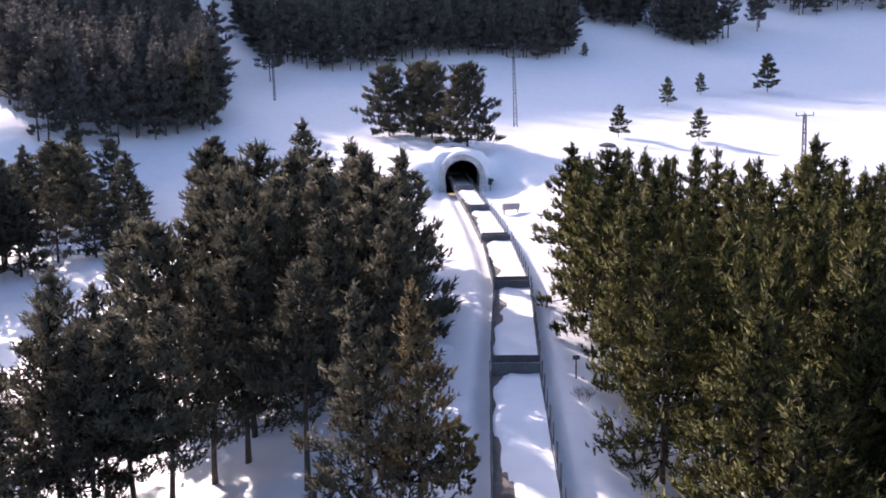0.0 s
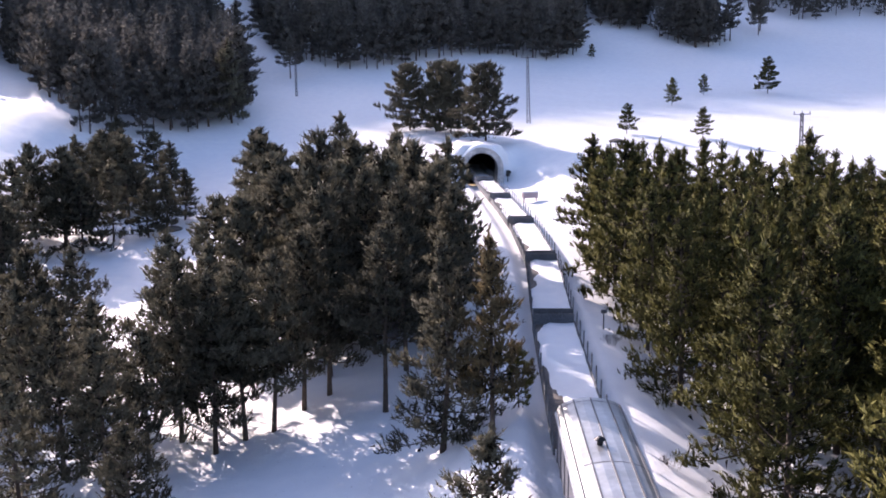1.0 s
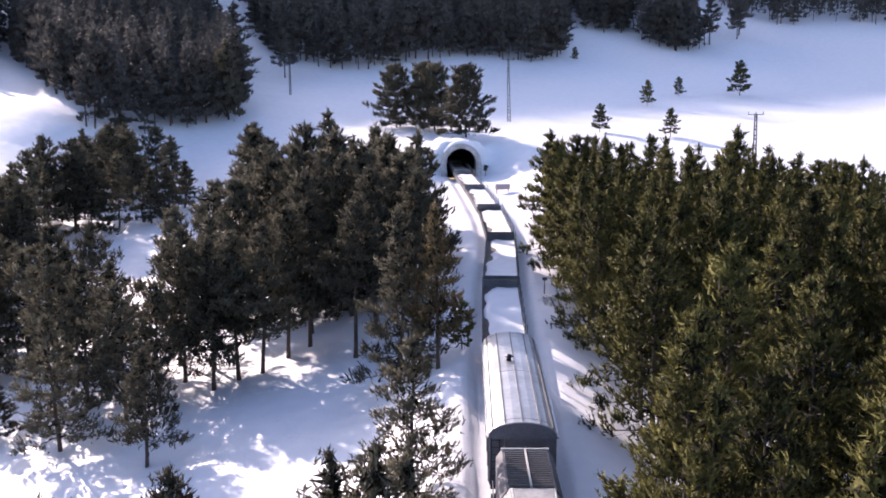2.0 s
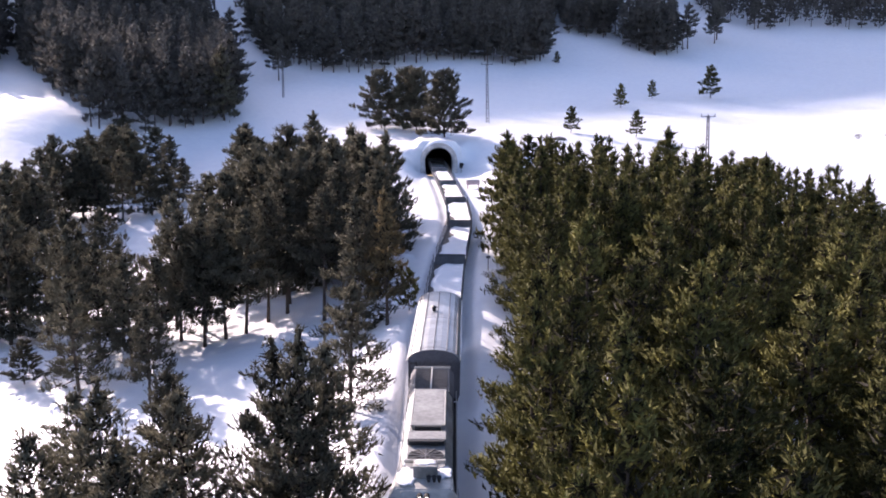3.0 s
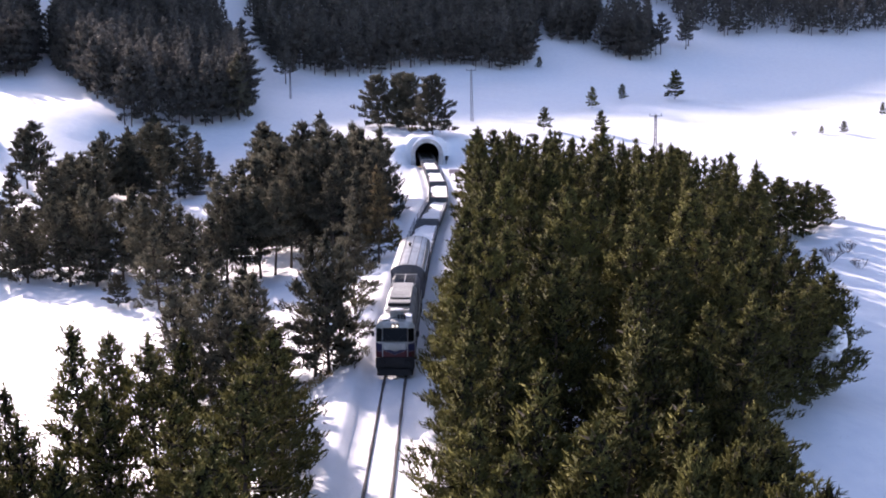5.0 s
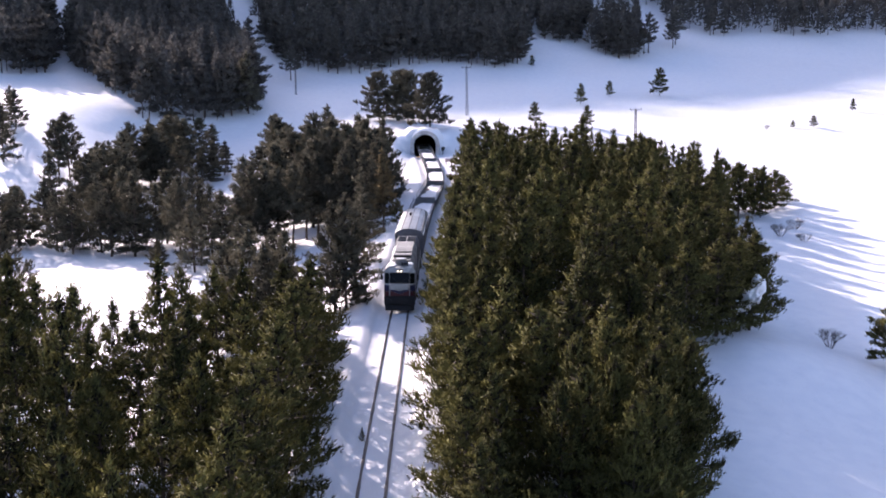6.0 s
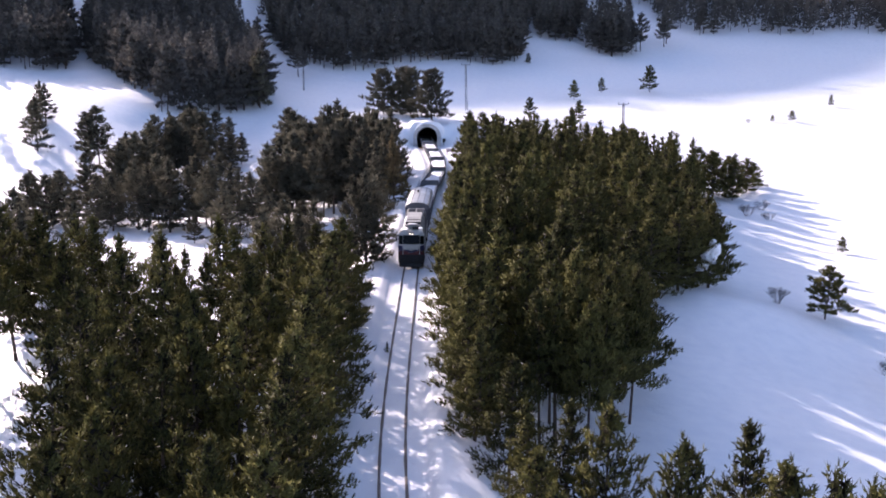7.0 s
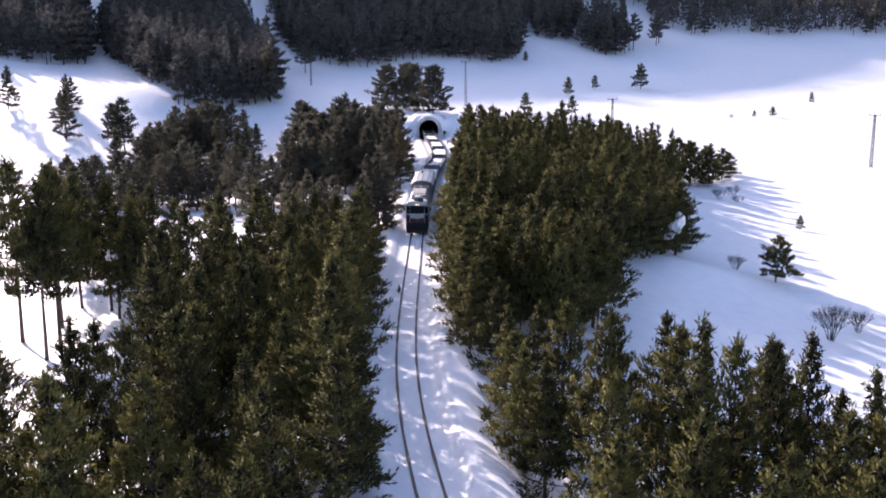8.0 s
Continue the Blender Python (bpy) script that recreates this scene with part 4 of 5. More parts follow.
# ---- bare bushes and dry plants ----
def bare_bush(x, y, h, seed, label, width=0.8):
    rng = random.Random(seed)
    z = lie(x, y)
    verts, faces = [], []
    def shoot(p, d, length, r, depth):
        q = p + d * length
        side = d.orthogonal().normalized()
        other = d.cross(side)
        k = len(verts)
        for c, w in ((p, r), (q, r * 0.6)):
            for g in (0, 2.09, 4.19):
                verts.append(tuple(c + side * w * math.cos(g) + other * w * math.sin(g)))
        faces.extend([(k, k + 1, k + 4, k + 3), (k + 1, k + 2, k + 5, k + 4), (k + 2, k, k + 3, k + 5)])
        if depth:
            for _ in range(rng.choice((3, 3, 4))):
                dd = (d + Vector((rng.gauss(0, 0.45), rng.gauss(0, 0.45), rng.uniform(0, 0.4)))).normalized()
                shoot(q, dd, length * rng.uniform(0.5, 0.8), r * 0.6, depth - 1)
    for _ in range(20):
        a = rng.uniform(0, 6.28)
        d = Vector((math.cos(a) * width * 0.5, math.sin(a) * width * 0.5, 1)).normalized()
        shoot(Vector((math.cos(a) * 0.2, math.sin(a) * 0.2, -0.2)), d, h * 0.36, 0.032 * h / 3.5, 3)
    e = thing("bare_bush", (x, y, z), label, "bush")
    twigs = new("branchwork", mesh_of("branchwork", verts, faces, TWIG))
    twigs.parent = e
    tagged(twigs, kind="stuff")
    return e


bare_bush(47.3, -17, 4.6, 1, "leafless bush with many thin stems in the snow")
bare_bush(52.0, -13, 3.0, 2, "leafless bush with many thin stems in the snow")
bare_bush(56, 55, 2.6, 3, "leafless grey scrub in drifted snow", 1.4)
bare_bush(60, 60, 2.2, 4, "leafless grey scrub in drifted snow", 1.6)
bare_bush(58.5, 52, 1.8, 5, "leafless grey scrub in drifted snow", 1.8)
bare_bush(44.5, 8, 2.4, 6, "leafless bush beside a pine in the snow", 1.0)
bare_bush(7.2, 50.0, 1.1, 7, "dead twiggy plant poking from the snow")
bare_bush(7.6, 43.5, 1.1, 8, "dead twiggy plant poking from the snow")
bare_bush(6.9, 31.0, 1.0, 9, "dead twiggy plant poking from the snow")
bare_bush(92, 168, 1.6, 10, "dead twiggy plant poking from the snow")


def dry_grass(x, y, r, seed):
    rng = np.random.default_rng(seed)
    n = 500
    a, q = rng.random(n) * 6.28, np.sqrt(rng.random(n)) * r
    px, py = x + q * np.cos(a) * 1.5, y + q * np.sin(a)
    pz = ground(px, py) - 0.05
    lean = rng.normal(0, 0.18, (n, 2))
    v, f = [], []
    for i in range(n):
        h = rng.uniform(0.2, 0.5)
        v += [(px[i] - 0.03, py[i], pz[i]), (px[i] + 0.03, py[i], pz[i]), (px[i] + lean[i, 0], py[i] + lean[i, 1], pz[i] + h)]
        f.append((3 * i, 3 * i + 1, 3 * i + 2))
    ob = new("dry_grass", mesh_of("dry_grass", v, f, STRAW))
    tagged(ob, "patch of yellow dry grass on a bank", "grass", kind="stuff")


STRAW = material("dry_straw", (0.30, 0.23, 0.11), 0.9, spread=0.3, bump=0)
dry_grass(-4.3, -1.2, 1.3, 3)


# ---- poles of the line along the hill ----
GALVANISED = material("galvanised_steel", (0.09, 0.09, 0.1), 0.55, 0.5, spread=0.25, bump=0)


def lattice_pole(x, y, h, label, lean=0.0, arms=1, base=0.34):
    e = thing("lattice_pole", (x, y, lie(x, y)), label, "utility pole", "poles on the snowy slope")
    e.rotation_euler = (0, radians(lean), 0)
    top = 0.16
    for sx in (-1, 1):
        for sy in (-1, 1):
            bm = bmesh.new()
            add_tube(bm, (sx * base, sy * base, -0.5), (sx * top, sy * top, h), 0.06, sides=5)
            part("leg", bm, GALVANISED, e)
    n = int(h / 0.75)
    for k in range(n):
        za, zb = h * k / n, h * (k + 1) / n
        ra, rb = base + (top - base) * za / h, base + (top - base) * zb / h
        bm = bmesh.new()
        s = 1 if k % 2 else -1
        add_tube(bm, (-s * ra, -ra, za), (s * rb, -rb, zb), 0.036, sides=4)
        add_tube(bm, (s * ra, ra, za), (-s * rb, rb, zb), 0.036, sides=4)
        add_tube(bm, (-ra, s * ra, za), (-rb, -s * rb, zb), 0.036, sides=4)
        add_tube(bm, (ra, -s * ra, za), (rb, s * rb, zb), 0.036, sides=4)
        part("brace", bm, GALVANISED, e)
    for k in range(arms):
        bm = bmesh.new()
        add_box(bm, (2.6, 0.12, 0.12), (0, 0, h - 0.15 - 0.9 * k), 0.02)
        arm = part("crossarm", bm, GALVANISED, e)
        for q in (-1.2, 0.0, 1.2):
            bm = bmesh.new()
            add_tube(bm, (q, 0, h - 0.1 - 0.9 * k), (q, 0, h + 0.35 - 0.9 * k), 0.07, 0.05, sides=8)
            part("insulator", bm, DARK_METAL, arm)
    return e


lattice_pole(13.6, 188, 13.6, "tall grey lattice steel pole standing in deep snow", -1.2)
lattice_pole(50.4, 134, 9.2, "grey lattice steel pole with a crossarm and insulators", -1.0, base=0.28)
lattice_pole(100, 92, 11.5, "grey lattice steel pole with a crossarm, alone in snow", 0, base=0.26)
lattice_pole(-40, 224, 9.8, "thin grey steel pole at the edge of a wood", 0, base=0.2)


# ---- small things beside the line ----
def trackside_cabinet():
    e = thing("trackside_cabinet", (8.0, 120.5, lie(8.0, 120.5)), "faded pinkish-grey trackside cabinet on legs under snow", "cabinet", turn=12)
    FADED = material("faded_pinkish_paint", (0.42, 0.33, 0.34), 0.7, spread=0.15, bump=0.05)
    bm = bmesh.new()
    add_box(bm, (2.2, 0.7, 0.75), (0, 0, 1.0), 0.03)
    part("case", bm, FADED, e)
    for sx in (-0.9, 0.9):
        bm = bmesh.new()
        add_box(bm, (0.12, 0.5, 0.9), (sx, 0, 0.3), 0.01)
        part("leg", bm, FADED, e)
    bm = bmesh.new()
    add_box(bm, (2.3, 0.8, 0.16), (0, 0, 1.46), 0.07)
    part("snow_cover", bm, SNOW_CLEAN, e, "snow lying on the lid", smooth=True)


def marker_post(x, y, h, label):
    e = thing("marker_post", (x, y, lie(x, y)), label, "post")
    bm = bmesh.new()
    add_tube(bm, (0, 0, -0.3), (0, 0, h), 0.05, 0.04, sides=7)
    part("pole", bm, DARK_METAL, e)
    bm = bmesh.new()
    add_box(bm, (0.42, 0.05, 0.26), (0, -0.05, h - 0.05), 0.015)
    part("plate", bm, WAGON_STEEL, e)


def snow_heap(x, y, r, h, seed, label):
    """A lump of shovelled or slid snow."""
    bm = bmesh.new()
    o = bmesh.ops.create_icosphere(bm, subdivisions=4, radius=1.0)
    for v in o["verts"]:
        q = 1 + 0.3 * noise.noise(v.co * 1.7 + Vector((seed, 0, 0))) + 0.1 * noise.noise(v.co * 5 + Vector((0, seed, 0)))
        v.co = Vector((v.co.x * r * q, v.co.y * r * q, v.co.z * h * q))
    ob = part("snow_heap", bm, SNOW_CLEAN, None, smooth=True)
    ob.location = (x, y, lie(x, y))
    tagged(ob, label, "snow")
    return ob


def boulder(x, y, r, seed):
    bm = bmesh.new()
    o = bmesh.ops.create_icosphere(bm, subdivisions=3, radius=r)
    for v in o["verts"]:
        q = 1 + 0.35 * noise.noise(v.co * (1.4 / r) + Vector((seed, 3, 0)))
        v.co = Vector((v.co.x * 1.5 * q, v.co.y * q, v.co.z * 0.6 * q))
    ob = part("boulder", bm, STONE, None)
    ob.location = (x, y, lie(x, y) + 0.1)
    tagged(ob, "dark bare boulder showing through the snow", "rock")


STONE = material("dark_rock", (0.1, 0.09, 0.085), 0.9, spread=0.4, bump=0.5, bump_scale=4)
boulder(-42, 119.5, 1.0, 1)
boulder(27, 160, 0.9, 2)
snow_heap(-1.4, 60, 1.6, 1.1, 2, "rounded heap of cleared snow beside the line")
snow_heap(-1.6, 45, 1.3, 0.8, 3, "rounded heap of cleared snow beside the line")
snow_heap(-2.2, 84, 2.2, 1.3, 4, "rounded heap of cleared snow beside the line")
def snow_clump(x, y, z, lumps, label):
    """Snow that hangs in the boughs of a pine, as one joined mass."""
    bm = bmesh.new()
    o = bmesh.ops.create_icosphere(bm, subdivisions=4, radius=1.0)
    for v in o["verts"]:
        d = v.co.normalized()
        r = 0.0
        for lx, ly, lz, lr in lumps:
            c = Vector((lx, ly, lz))
            b = d.dot(c)
            q = b * b - c.length_squared + lr * lr
            if q > 0:
                r = max(r, b + math.sqrt(q))
        v.co = d * (r + 0.3 * noise.noise(d * 3.1) + 0.14 * noise.noise(d * 9))
    ob = part("snow_clump", bm, SNOW_CLEAN, None, smooth=True)
    ob.location = (x, y, z)
    tagged(ob, label, "snow")


snow_clump(35.2, 4.2, -1.4, ((0, 0, 0, 0.8), (0.5, 0, 0.9, 0.75), (-0.7, 0, -0.9, 0.6), (0.35, 0, 1.6, 0.45), (-1.1, 0.1, -1.3, 0.4)), "large clump of snow caught in a pine's lower boughs")
snow_clump(-28.6, -20.6, -0.7, ((0, 0, 0, 0.55), (0.35, 0, 0.4, 0.4), (-0.4, 0, -0.3, 0.4)), "clump of snow caught in a pine's boughs")
snow_heap(30, -52, 2.4, 0.7, 5, "low drift of snow in a clearing")
snow_heap(41, -38, 2.0, 0.5, 6, "low drift of snow in a clearing")

# ---- the train ----
# locomotive paints, darkened in the colour for tree shade lying on the train
WHITE_PAINT = material("weathered_white_paint", (0.44, 0.43, 0.40), 0.5, grain=4, spread=0.15, stain=0.8, stain_spread=0.25, bump=0.05)
ROOF_GREY = material("dusty_grey_roof_paint", (0.26, 0.26, 0.25), 0.55, grain=5, spread=0.2, stain=0.7, stain_spread=0.3, bump=0.08)
RED_PAINT = material("dull_red_paint", (0.085, 0.009, 0.016), 0.45, spread=0.2, stain_spread=0.25, bump=0.03)
BLUE_PAINT = material("dark_blue_paint", (0.016, 0.019, 0.07), 0.45, spread=0.2, bump=0.03)
UNDER = material("sooty_underframe", (0.022, 0.02, 0.02), 0.8, spread=0.35, bump=0.2)
GRILLE = material("dark_grille", (0.03, 0.031, 0.034), 0.6, 0.3, spread=0.3, bump=0)
RADIATOR = material("grey_radiator_panel", (0.12, 0.12, 0.13), 0.6, 0.2, spread=0.25, bump=0.1)
VAN_SIDE = material("slate_grey_van_paint", (0.10, 0.105, 0.125), 0.6, spread=0.2, stain_spread=0.3, bump=0.05)
VAN_ROOF = material("bare_metal_van_roof", (0.45, 0.46, 0.47), 0.38, 0.75, grain=3, spread=0.12, stain=0.5, stain_spread=0.2, bump=0.05)
WAGON_STEEL = material("grey_wagon_steel", (0.11, 0.115, 0.125), 0.65, 0.1, spread=0.3, stain_spread=0.3, bump=0.1)
PLANK = material("wet_grey_planks", (0.15, 0.13, 0.115), 0.85, grain=6, spread=0.3, bump=0.2, tint=0.15)
GLASS = material("dark_window_glass", (0.006, 0.007, 0.008), 0.15, spread=0.1, bump=0, sheen=0.12)
LAMP = bpy.data.materials.new("headlight_glass")
LAMP.use_nodes = True
LAMP.node_tree.nodes["Principled BSDF"].inputs["Base Color"].default_value = (0.9, 0.85, 0.75, 1)
LAMP.node_tree.nodes["Principled BSDF"].inputs["Emission Color"].default_value = (1.0, 0.86, 0.66, 1)
LAMP.node_tree.nodes["Principled BSDF"].inputs["Emission Strength"].default_value = 1.5


def on_track(y, dy=0.0, lift=0.115):
    """Place and heading of something that stands on the rails with its front at y and its length dy."""
    ya, yb = y + 0.2 * dy, y + 0.8 * dy
    xa, xb = float(track_x(ya)), float(track_x(yb))
    za, zb = float(track_z(ya)), float(track_z(yb))
    turn = -math.atan2(xb - xa, yb - ya)
    tilt = math.atan2(zb - za, yb - ya)
    s = (y - ya) / (yb - ya)
    return Matrix.Translation((xa + (xb - xa) * s, y, za + (zb - za) * s + lift)) @ Euler((tilt, 0, turn)).to_matrix().to_4x4()


def add_wheelset(owner, y, r=0.48):
    bm = bmesh.new()
    for s in (-1, 1):
        add_tube(bm, (s * 0.70, y, r), (s * 0.83, y, r), r, sides=18)
    add_tube(bm, (-0.9, y, r), (0.9, y, r), 0.09, sides=8)
    part("wheelset", bm, UNDER, owner, smooth=False)


def add_buffer(owner, x, y, way):
    bm = bmesh.new()
    add_tube(bm, (x, y, 1.06), (x, y + way * 0.45, 1.06), 0.11, sides=10)
    add_tube(bm, (x, y + way * 0.45, 1.06), (x, y + way * 0.53, 1.06), 0.22, 0.2, sides=14)
    part("buffer", bm, UNDER, owner)


def build_locomotive(front):
    L, W = 16.6, 2.78
    e = new("diesel_locomotive")
    e.matrix_basis = on_track(front, L)
    tagged(e, "white diesel locomotive with blue and red chevron front, headlights lit", "locomotive")
    h = W / 2
    # cab: a wide shell with bevelled corners and a raked windscreen
    bm = bmesh.new()
    prof = [(0.0, 1.15), (0.0, 2.42), (0.38, 3.42), (0.75, 3.72), (2.6, 3.82), (2.6, 1.15)]
    def ring(y, z, narrow):
        return [(-h + narrow, y + 0.32 if y < 0.6 else y, z), (-h * 0.62, y, z), (h * 0.62, y, z), (h - narrow, y + 0.32 if y < 0.6 else y, z)]
    cols = [[bm.verts.new(p) for p in ring(y, z, 0.0 if z < 2.5 else (0.05 if z < 3.5 else 0.25))] for y, z in prof]
    for a, b in zip(cols, cols[1:] + cols[:1]):
        for i in range(3):
            bm.faces.new((a[i], a[i + 1], b[i + 1], b[i]))
    bm.faces.new([c[0] for c in cols][::-1])
    bm.faces.new([c[3] for c in cols])
    bmesh.ops.recalc_face_normals(bm, faces=bm.faces)
    bmesh.ops.bevel(bm, geom=[ed for ed in bm.edges if ed.calc_face_angle(0) > 0.35], offset=0.06, segments=2, affect="EDGES")
    cab = part("cab", bm, WHITE_PAINT, e, "off-white cab with a raked front")
    def slab(name, corners, mat, lift, label="", owner=cab):
        b = bmesh.new()
        v = [Vector(c) for c in corners]
        n = (v[1] - v[0]).cross(v[2] - v[0]).normalized()
        if n.y > 0:
            n = -n
        lo = [b.verts.new(p + n * 0.002) for p in v]
        hi = [b.verts.new(p + n * lift) for p in v]
        b.faces.new(hi)
        k = len(v)
        for i in range(k):
            b.faces.new((lo[i], lo[(i + 1) % k], hi[(i + 1) % k], hi[i]))
        bmesh.ops.recalc_face_normals(b, faces=b.faces)
        return part(name, b, mat, owner, label)
    def face(x, z):
        """Point of the raked cab front at that height."""
        y = 0.0 if z < 2.42 else 0.38 * (z - 2.42)
        ax = abs(x)
        corner = max(0.0, (ax - h * 0.62) / (h * 0.38)) * 0.32
        return Vector((x, y + corner, z))
    w1 = h * 0.60
    slab("windscreen", [face(-w1, 2.52), face(w1, 2.52), face(w1, 3.34), face(-w1, 3.34)], GLASS, 0.012, "dark tinted windscreen")
    bm = bmesh.new()
    for a, b in (((-w1 - 0.03, 2.49), (w1 + 0.03, 2.49)), ((-w1 - 0.03, 3.37), (w1 + 0.03, 3.37)), ((-w1 - 0.03, 2.49), (-w1 - 0.03, 3.37)), ((w1 + 0.03, 2.49), (w1 + 0.03, 3.37))):
        pa, pb = face(*a) + Vector((0, -0.02, 0)), face(*b) + Vector((0, -0.02, 0))
        add_tube(bm, pa, pb, 0.025, sides=5)
    part("windscreen_frame", bm, UNDER, cab)
    for s in (-1, 1):
        xa, xb = s * h * 0.66, s * h * 0.95
        slab("corner_window", [face(xa, 2.5), face(xa + 0.05 * s, 2.44), face(xb - 0.05 * s, 2.44), face(xb, 2.5), face(xb, 3.24), face(xb - 0.05 * s, 3.32), face(xa + 0.05 * s, 3.32), face(xa, 3.24)], GLASS, 0.012, "dark narrow corner window")
        slab("blue_panel", [face(s * h * 0.66, 1.75), face(s * h * 0.985, 1.75), face(s * h * 0.985, 2.3), face(s * h * 0.66, 2.3)], BLUE_PAINT, 0.008, "dark blue paint panel")
        slab("red_panel", [face(s * h * 0.66, 1.16), face(s * h * 0.985, 1.16), face(s * h * 0.985, 1.73), face(s * h * 0.66, 1.73)], RED_PAINT, 0.008, "dull red paint panel")
        slab("blue_chevron", [face(0, 1.52), face(s * h * 0.61, 1.86), face(s * h * 0.61, 2.06), face(0, 1.76)], BLUE_PAINT, 0.010, "dark blue chevron stripe")
        slab("red_chevron", [face(0, 1.16), face(s * h * 0.61, 1.16), face(s * h * 0.61, 1.85), face(0, 1.51)], RED_PAINT, 0.010, "dull red chevron")
        bm = bmesh.new()
        add_box(bm, (0.2, 0.08, 0.42), (s * (h + 0.2), 0.55, 2.9), 0.03)
        add_tube(bm, (s * h, 0.6, 2.9), (s * (h + 0.12), 0.56, 2.9), 0.02, sides=6)
        part("mirror", bm, UNDER, cab, "black rear-view mirror on an arm")
        bm = bmesh.new()
        add_box(bm, (0.015, 0.95, 0.75), (s * (h + 0.006), 1.35, 2.85), 0.005)
        part("side_window", bm, GLASS, cab)
        bm = bmesh.new()
        add_tube(bm, (s * 0.14, 0.42, 3.52), (s * 0.14, 0.34, 3.5), 0.07, 0.07, sides=14)
        lamp = part("headlight", bm, LAMP, e, "lit round headlight")
        bm = bmesh.new()
        add_tube(bm, (s * 0.14, 0.62, 3.54), (s * 0.14, 0.40, 3.515), 0.12, 0.13, sides=14)
        part("headlight_housing", bm, UNDER, e)
        bm = bmesh.new()
        add_box(bm, (0.26, 0.05, 0.16), (s * 0.95, -0.03, 1.28), 0.02)
        part("marker_lamp", bm, GLASS, e)
    # short nose panel that stands out under the windscreen
    bm = bmesh.new()
    add_box(bm, (w1 * 1.92, 0.3, 0.5), (0, -0.11, 2.2), 0.05, taper=(0.96, 0.45))
    part("nose", bm, WHITE_PAINT, cab, "off-white nose under the windscreen")
    bm = bmesh.new()
    for s in (-1, 1):
        a, b = face(s * 0.1, 2.53), face(s * w1 * 0.75, 2.95)
        add_tube(bm, a + Vector((0, -0.04, 0)), b + Vector((0, -0.04, 0)), 0.014, sides=5)
    part("wiper", bm, UNDER, cab)
    # underframe, buffer beams, skirt
    bm = bmesh.new()
    add_box(bm, (W * 0.98, L - 0.1, 0.28), (0, L / 2, 1.02), 0.03)
    part("underframe", bm, UNDER, e, "black soot-covered underframe")
    for y in (-0.06, L + 0.02):
        bm = bmesh.new()
        add_box(bm, (W * 0.99, 0.2, 0.75), (0, y, 0.98), 0.03)
        part("buffer_beam", bm, UNDER, e)
        for s in (-1, 1):
            add_buffer(e, s * 0.88, y, -1 if y < 1 else 1)
    bm = bmesh.new()
    add_box(bm, (W * 0.92, 0.12, 0.5), (0, 0.0, 0.42), 0.03, taper=(1.04, 1.0))
    add_box(bm, (W * 0.94, 0.7, 0.42), (0, -0.22, 0.36), 0.1, taper=(0.8, 0.3))
    part("snow_plough", bm, UNDER, e, "black snow plough under the front")
    # long hood, narrower than the cab, with chamfered roof
    bm = bmesh.new()
    hw = 1.12
    add_section(bm, [(-hw, 1.16), (hw, 1.16), (hw, 3.25), (hw - 0.3, 3.68), (-hw + 0.3, 3.68), (-hw, 3.25)], 2.58, 12.4)
    bmesh.ops.recalc_face_normals(bm, faces=bm.faces)
    hood = part("hood", bm, ROOF_GREY, e, "grey-white engine hood")
    bm = bmesh.new()
    add_section(bm, [(-1.2, 1.16), (1.2, 1.16), (1.2, 3.2), (0.95, 3.56), (-0.95, 3.56), (-1.2, 3.2)], 12.42, L - 0.35)
    bmesh.ops.recalc_face_normals(bm, faces=bm.faces)
    rear = part("radiator_hood", bm, RADIATOR, e, "dark grey radiator hood")
    for s in (-1, 1):
        bm = bmesh.new()
        add_box(bm, (0.82, 3.3, 0.06), (s * 0.46, 14.3, 3.585), 0.02)
        part("radiator_panel", bm, GRILLE, rear, "dark slatted radiator panel")
    for k in range(16):
        for s in (-1, 1):
            bm = bmesh.new()
            add_box(bm, (0.8, 0.03, 0.03), (s * 0.46, 12.8 + 0.2 * k, 3.63))
            part("slat", bm, RADIATOR, rear)
    bm = bmesh.new()
    add_box(bm, (0.08, 3.4, 0.12), (0, 14.3, 3.63), 0.02)
    part("ridge_bar", bm, WHITE_PAINT, rear)
    bm = bmesh.new()
    add_box(bm, (2.0, 0.1, 0.1), (0, 16.15, 3.6), 0.02)
    part("edge_bar", bm, WHITE_PAINT, rear)
    # roof gear, from the cab back
    bm = bmesh.new()
    add_box(bm, (1.0, 0.75, 0.5), (0.05, 2.0, 4.05), 0.05)
    part("air_box", bm, ROOF_GREY, e, "grey box with a snow-dusted lid on the cab roof")
    bm = bmesh.new()
    for x in (0.2, 0.42, 0.62):
        add_tube(bm, (x, 1.35, 3.8), (x, 1.15, 4.08), 0.06, 0.1, sides=8)
    part("horn", bm, DARK_METAL, e)
    bm = bmesh.new()
    add_box(bm, (1.75, 0.16, 0.14), (0, 2.95, 3.95), 0.03)
    part("roof_bar", bm, WHITE_PAINT, hood)
    bm = bmesh.new()
    r = bmesh.ops.create_cone(bm, cap_ends=True, segments=28, radius1=0.78, radius2=0.78, depth=0.12)
    bmesh.ops.transform(bm, matrix=Matrix.Translation((0, 3.9, 3.72)) @ Matrix.Diagonal((1, 0.9, 1, 1)), verts=r["verts"])
    part("fan_opening", bm, GRILLE, hood, "dark round fan opening")
    for k in range(6):
        bm = bmesh.new()
        add_box(bm, (1.5, 0.04, 0.03), (0, 3.9, 3.8 + 0.004 * k), turn=Euler((0, 0, k * math.pi / 6)).to_matrix())
        part("guard_bar", bm, RADIATOR, hood)
    bm = bmesh.new()
    add_box(bm, (1.75, 0.95, 0.3), (0, 5.75, 3.8), 0.05)
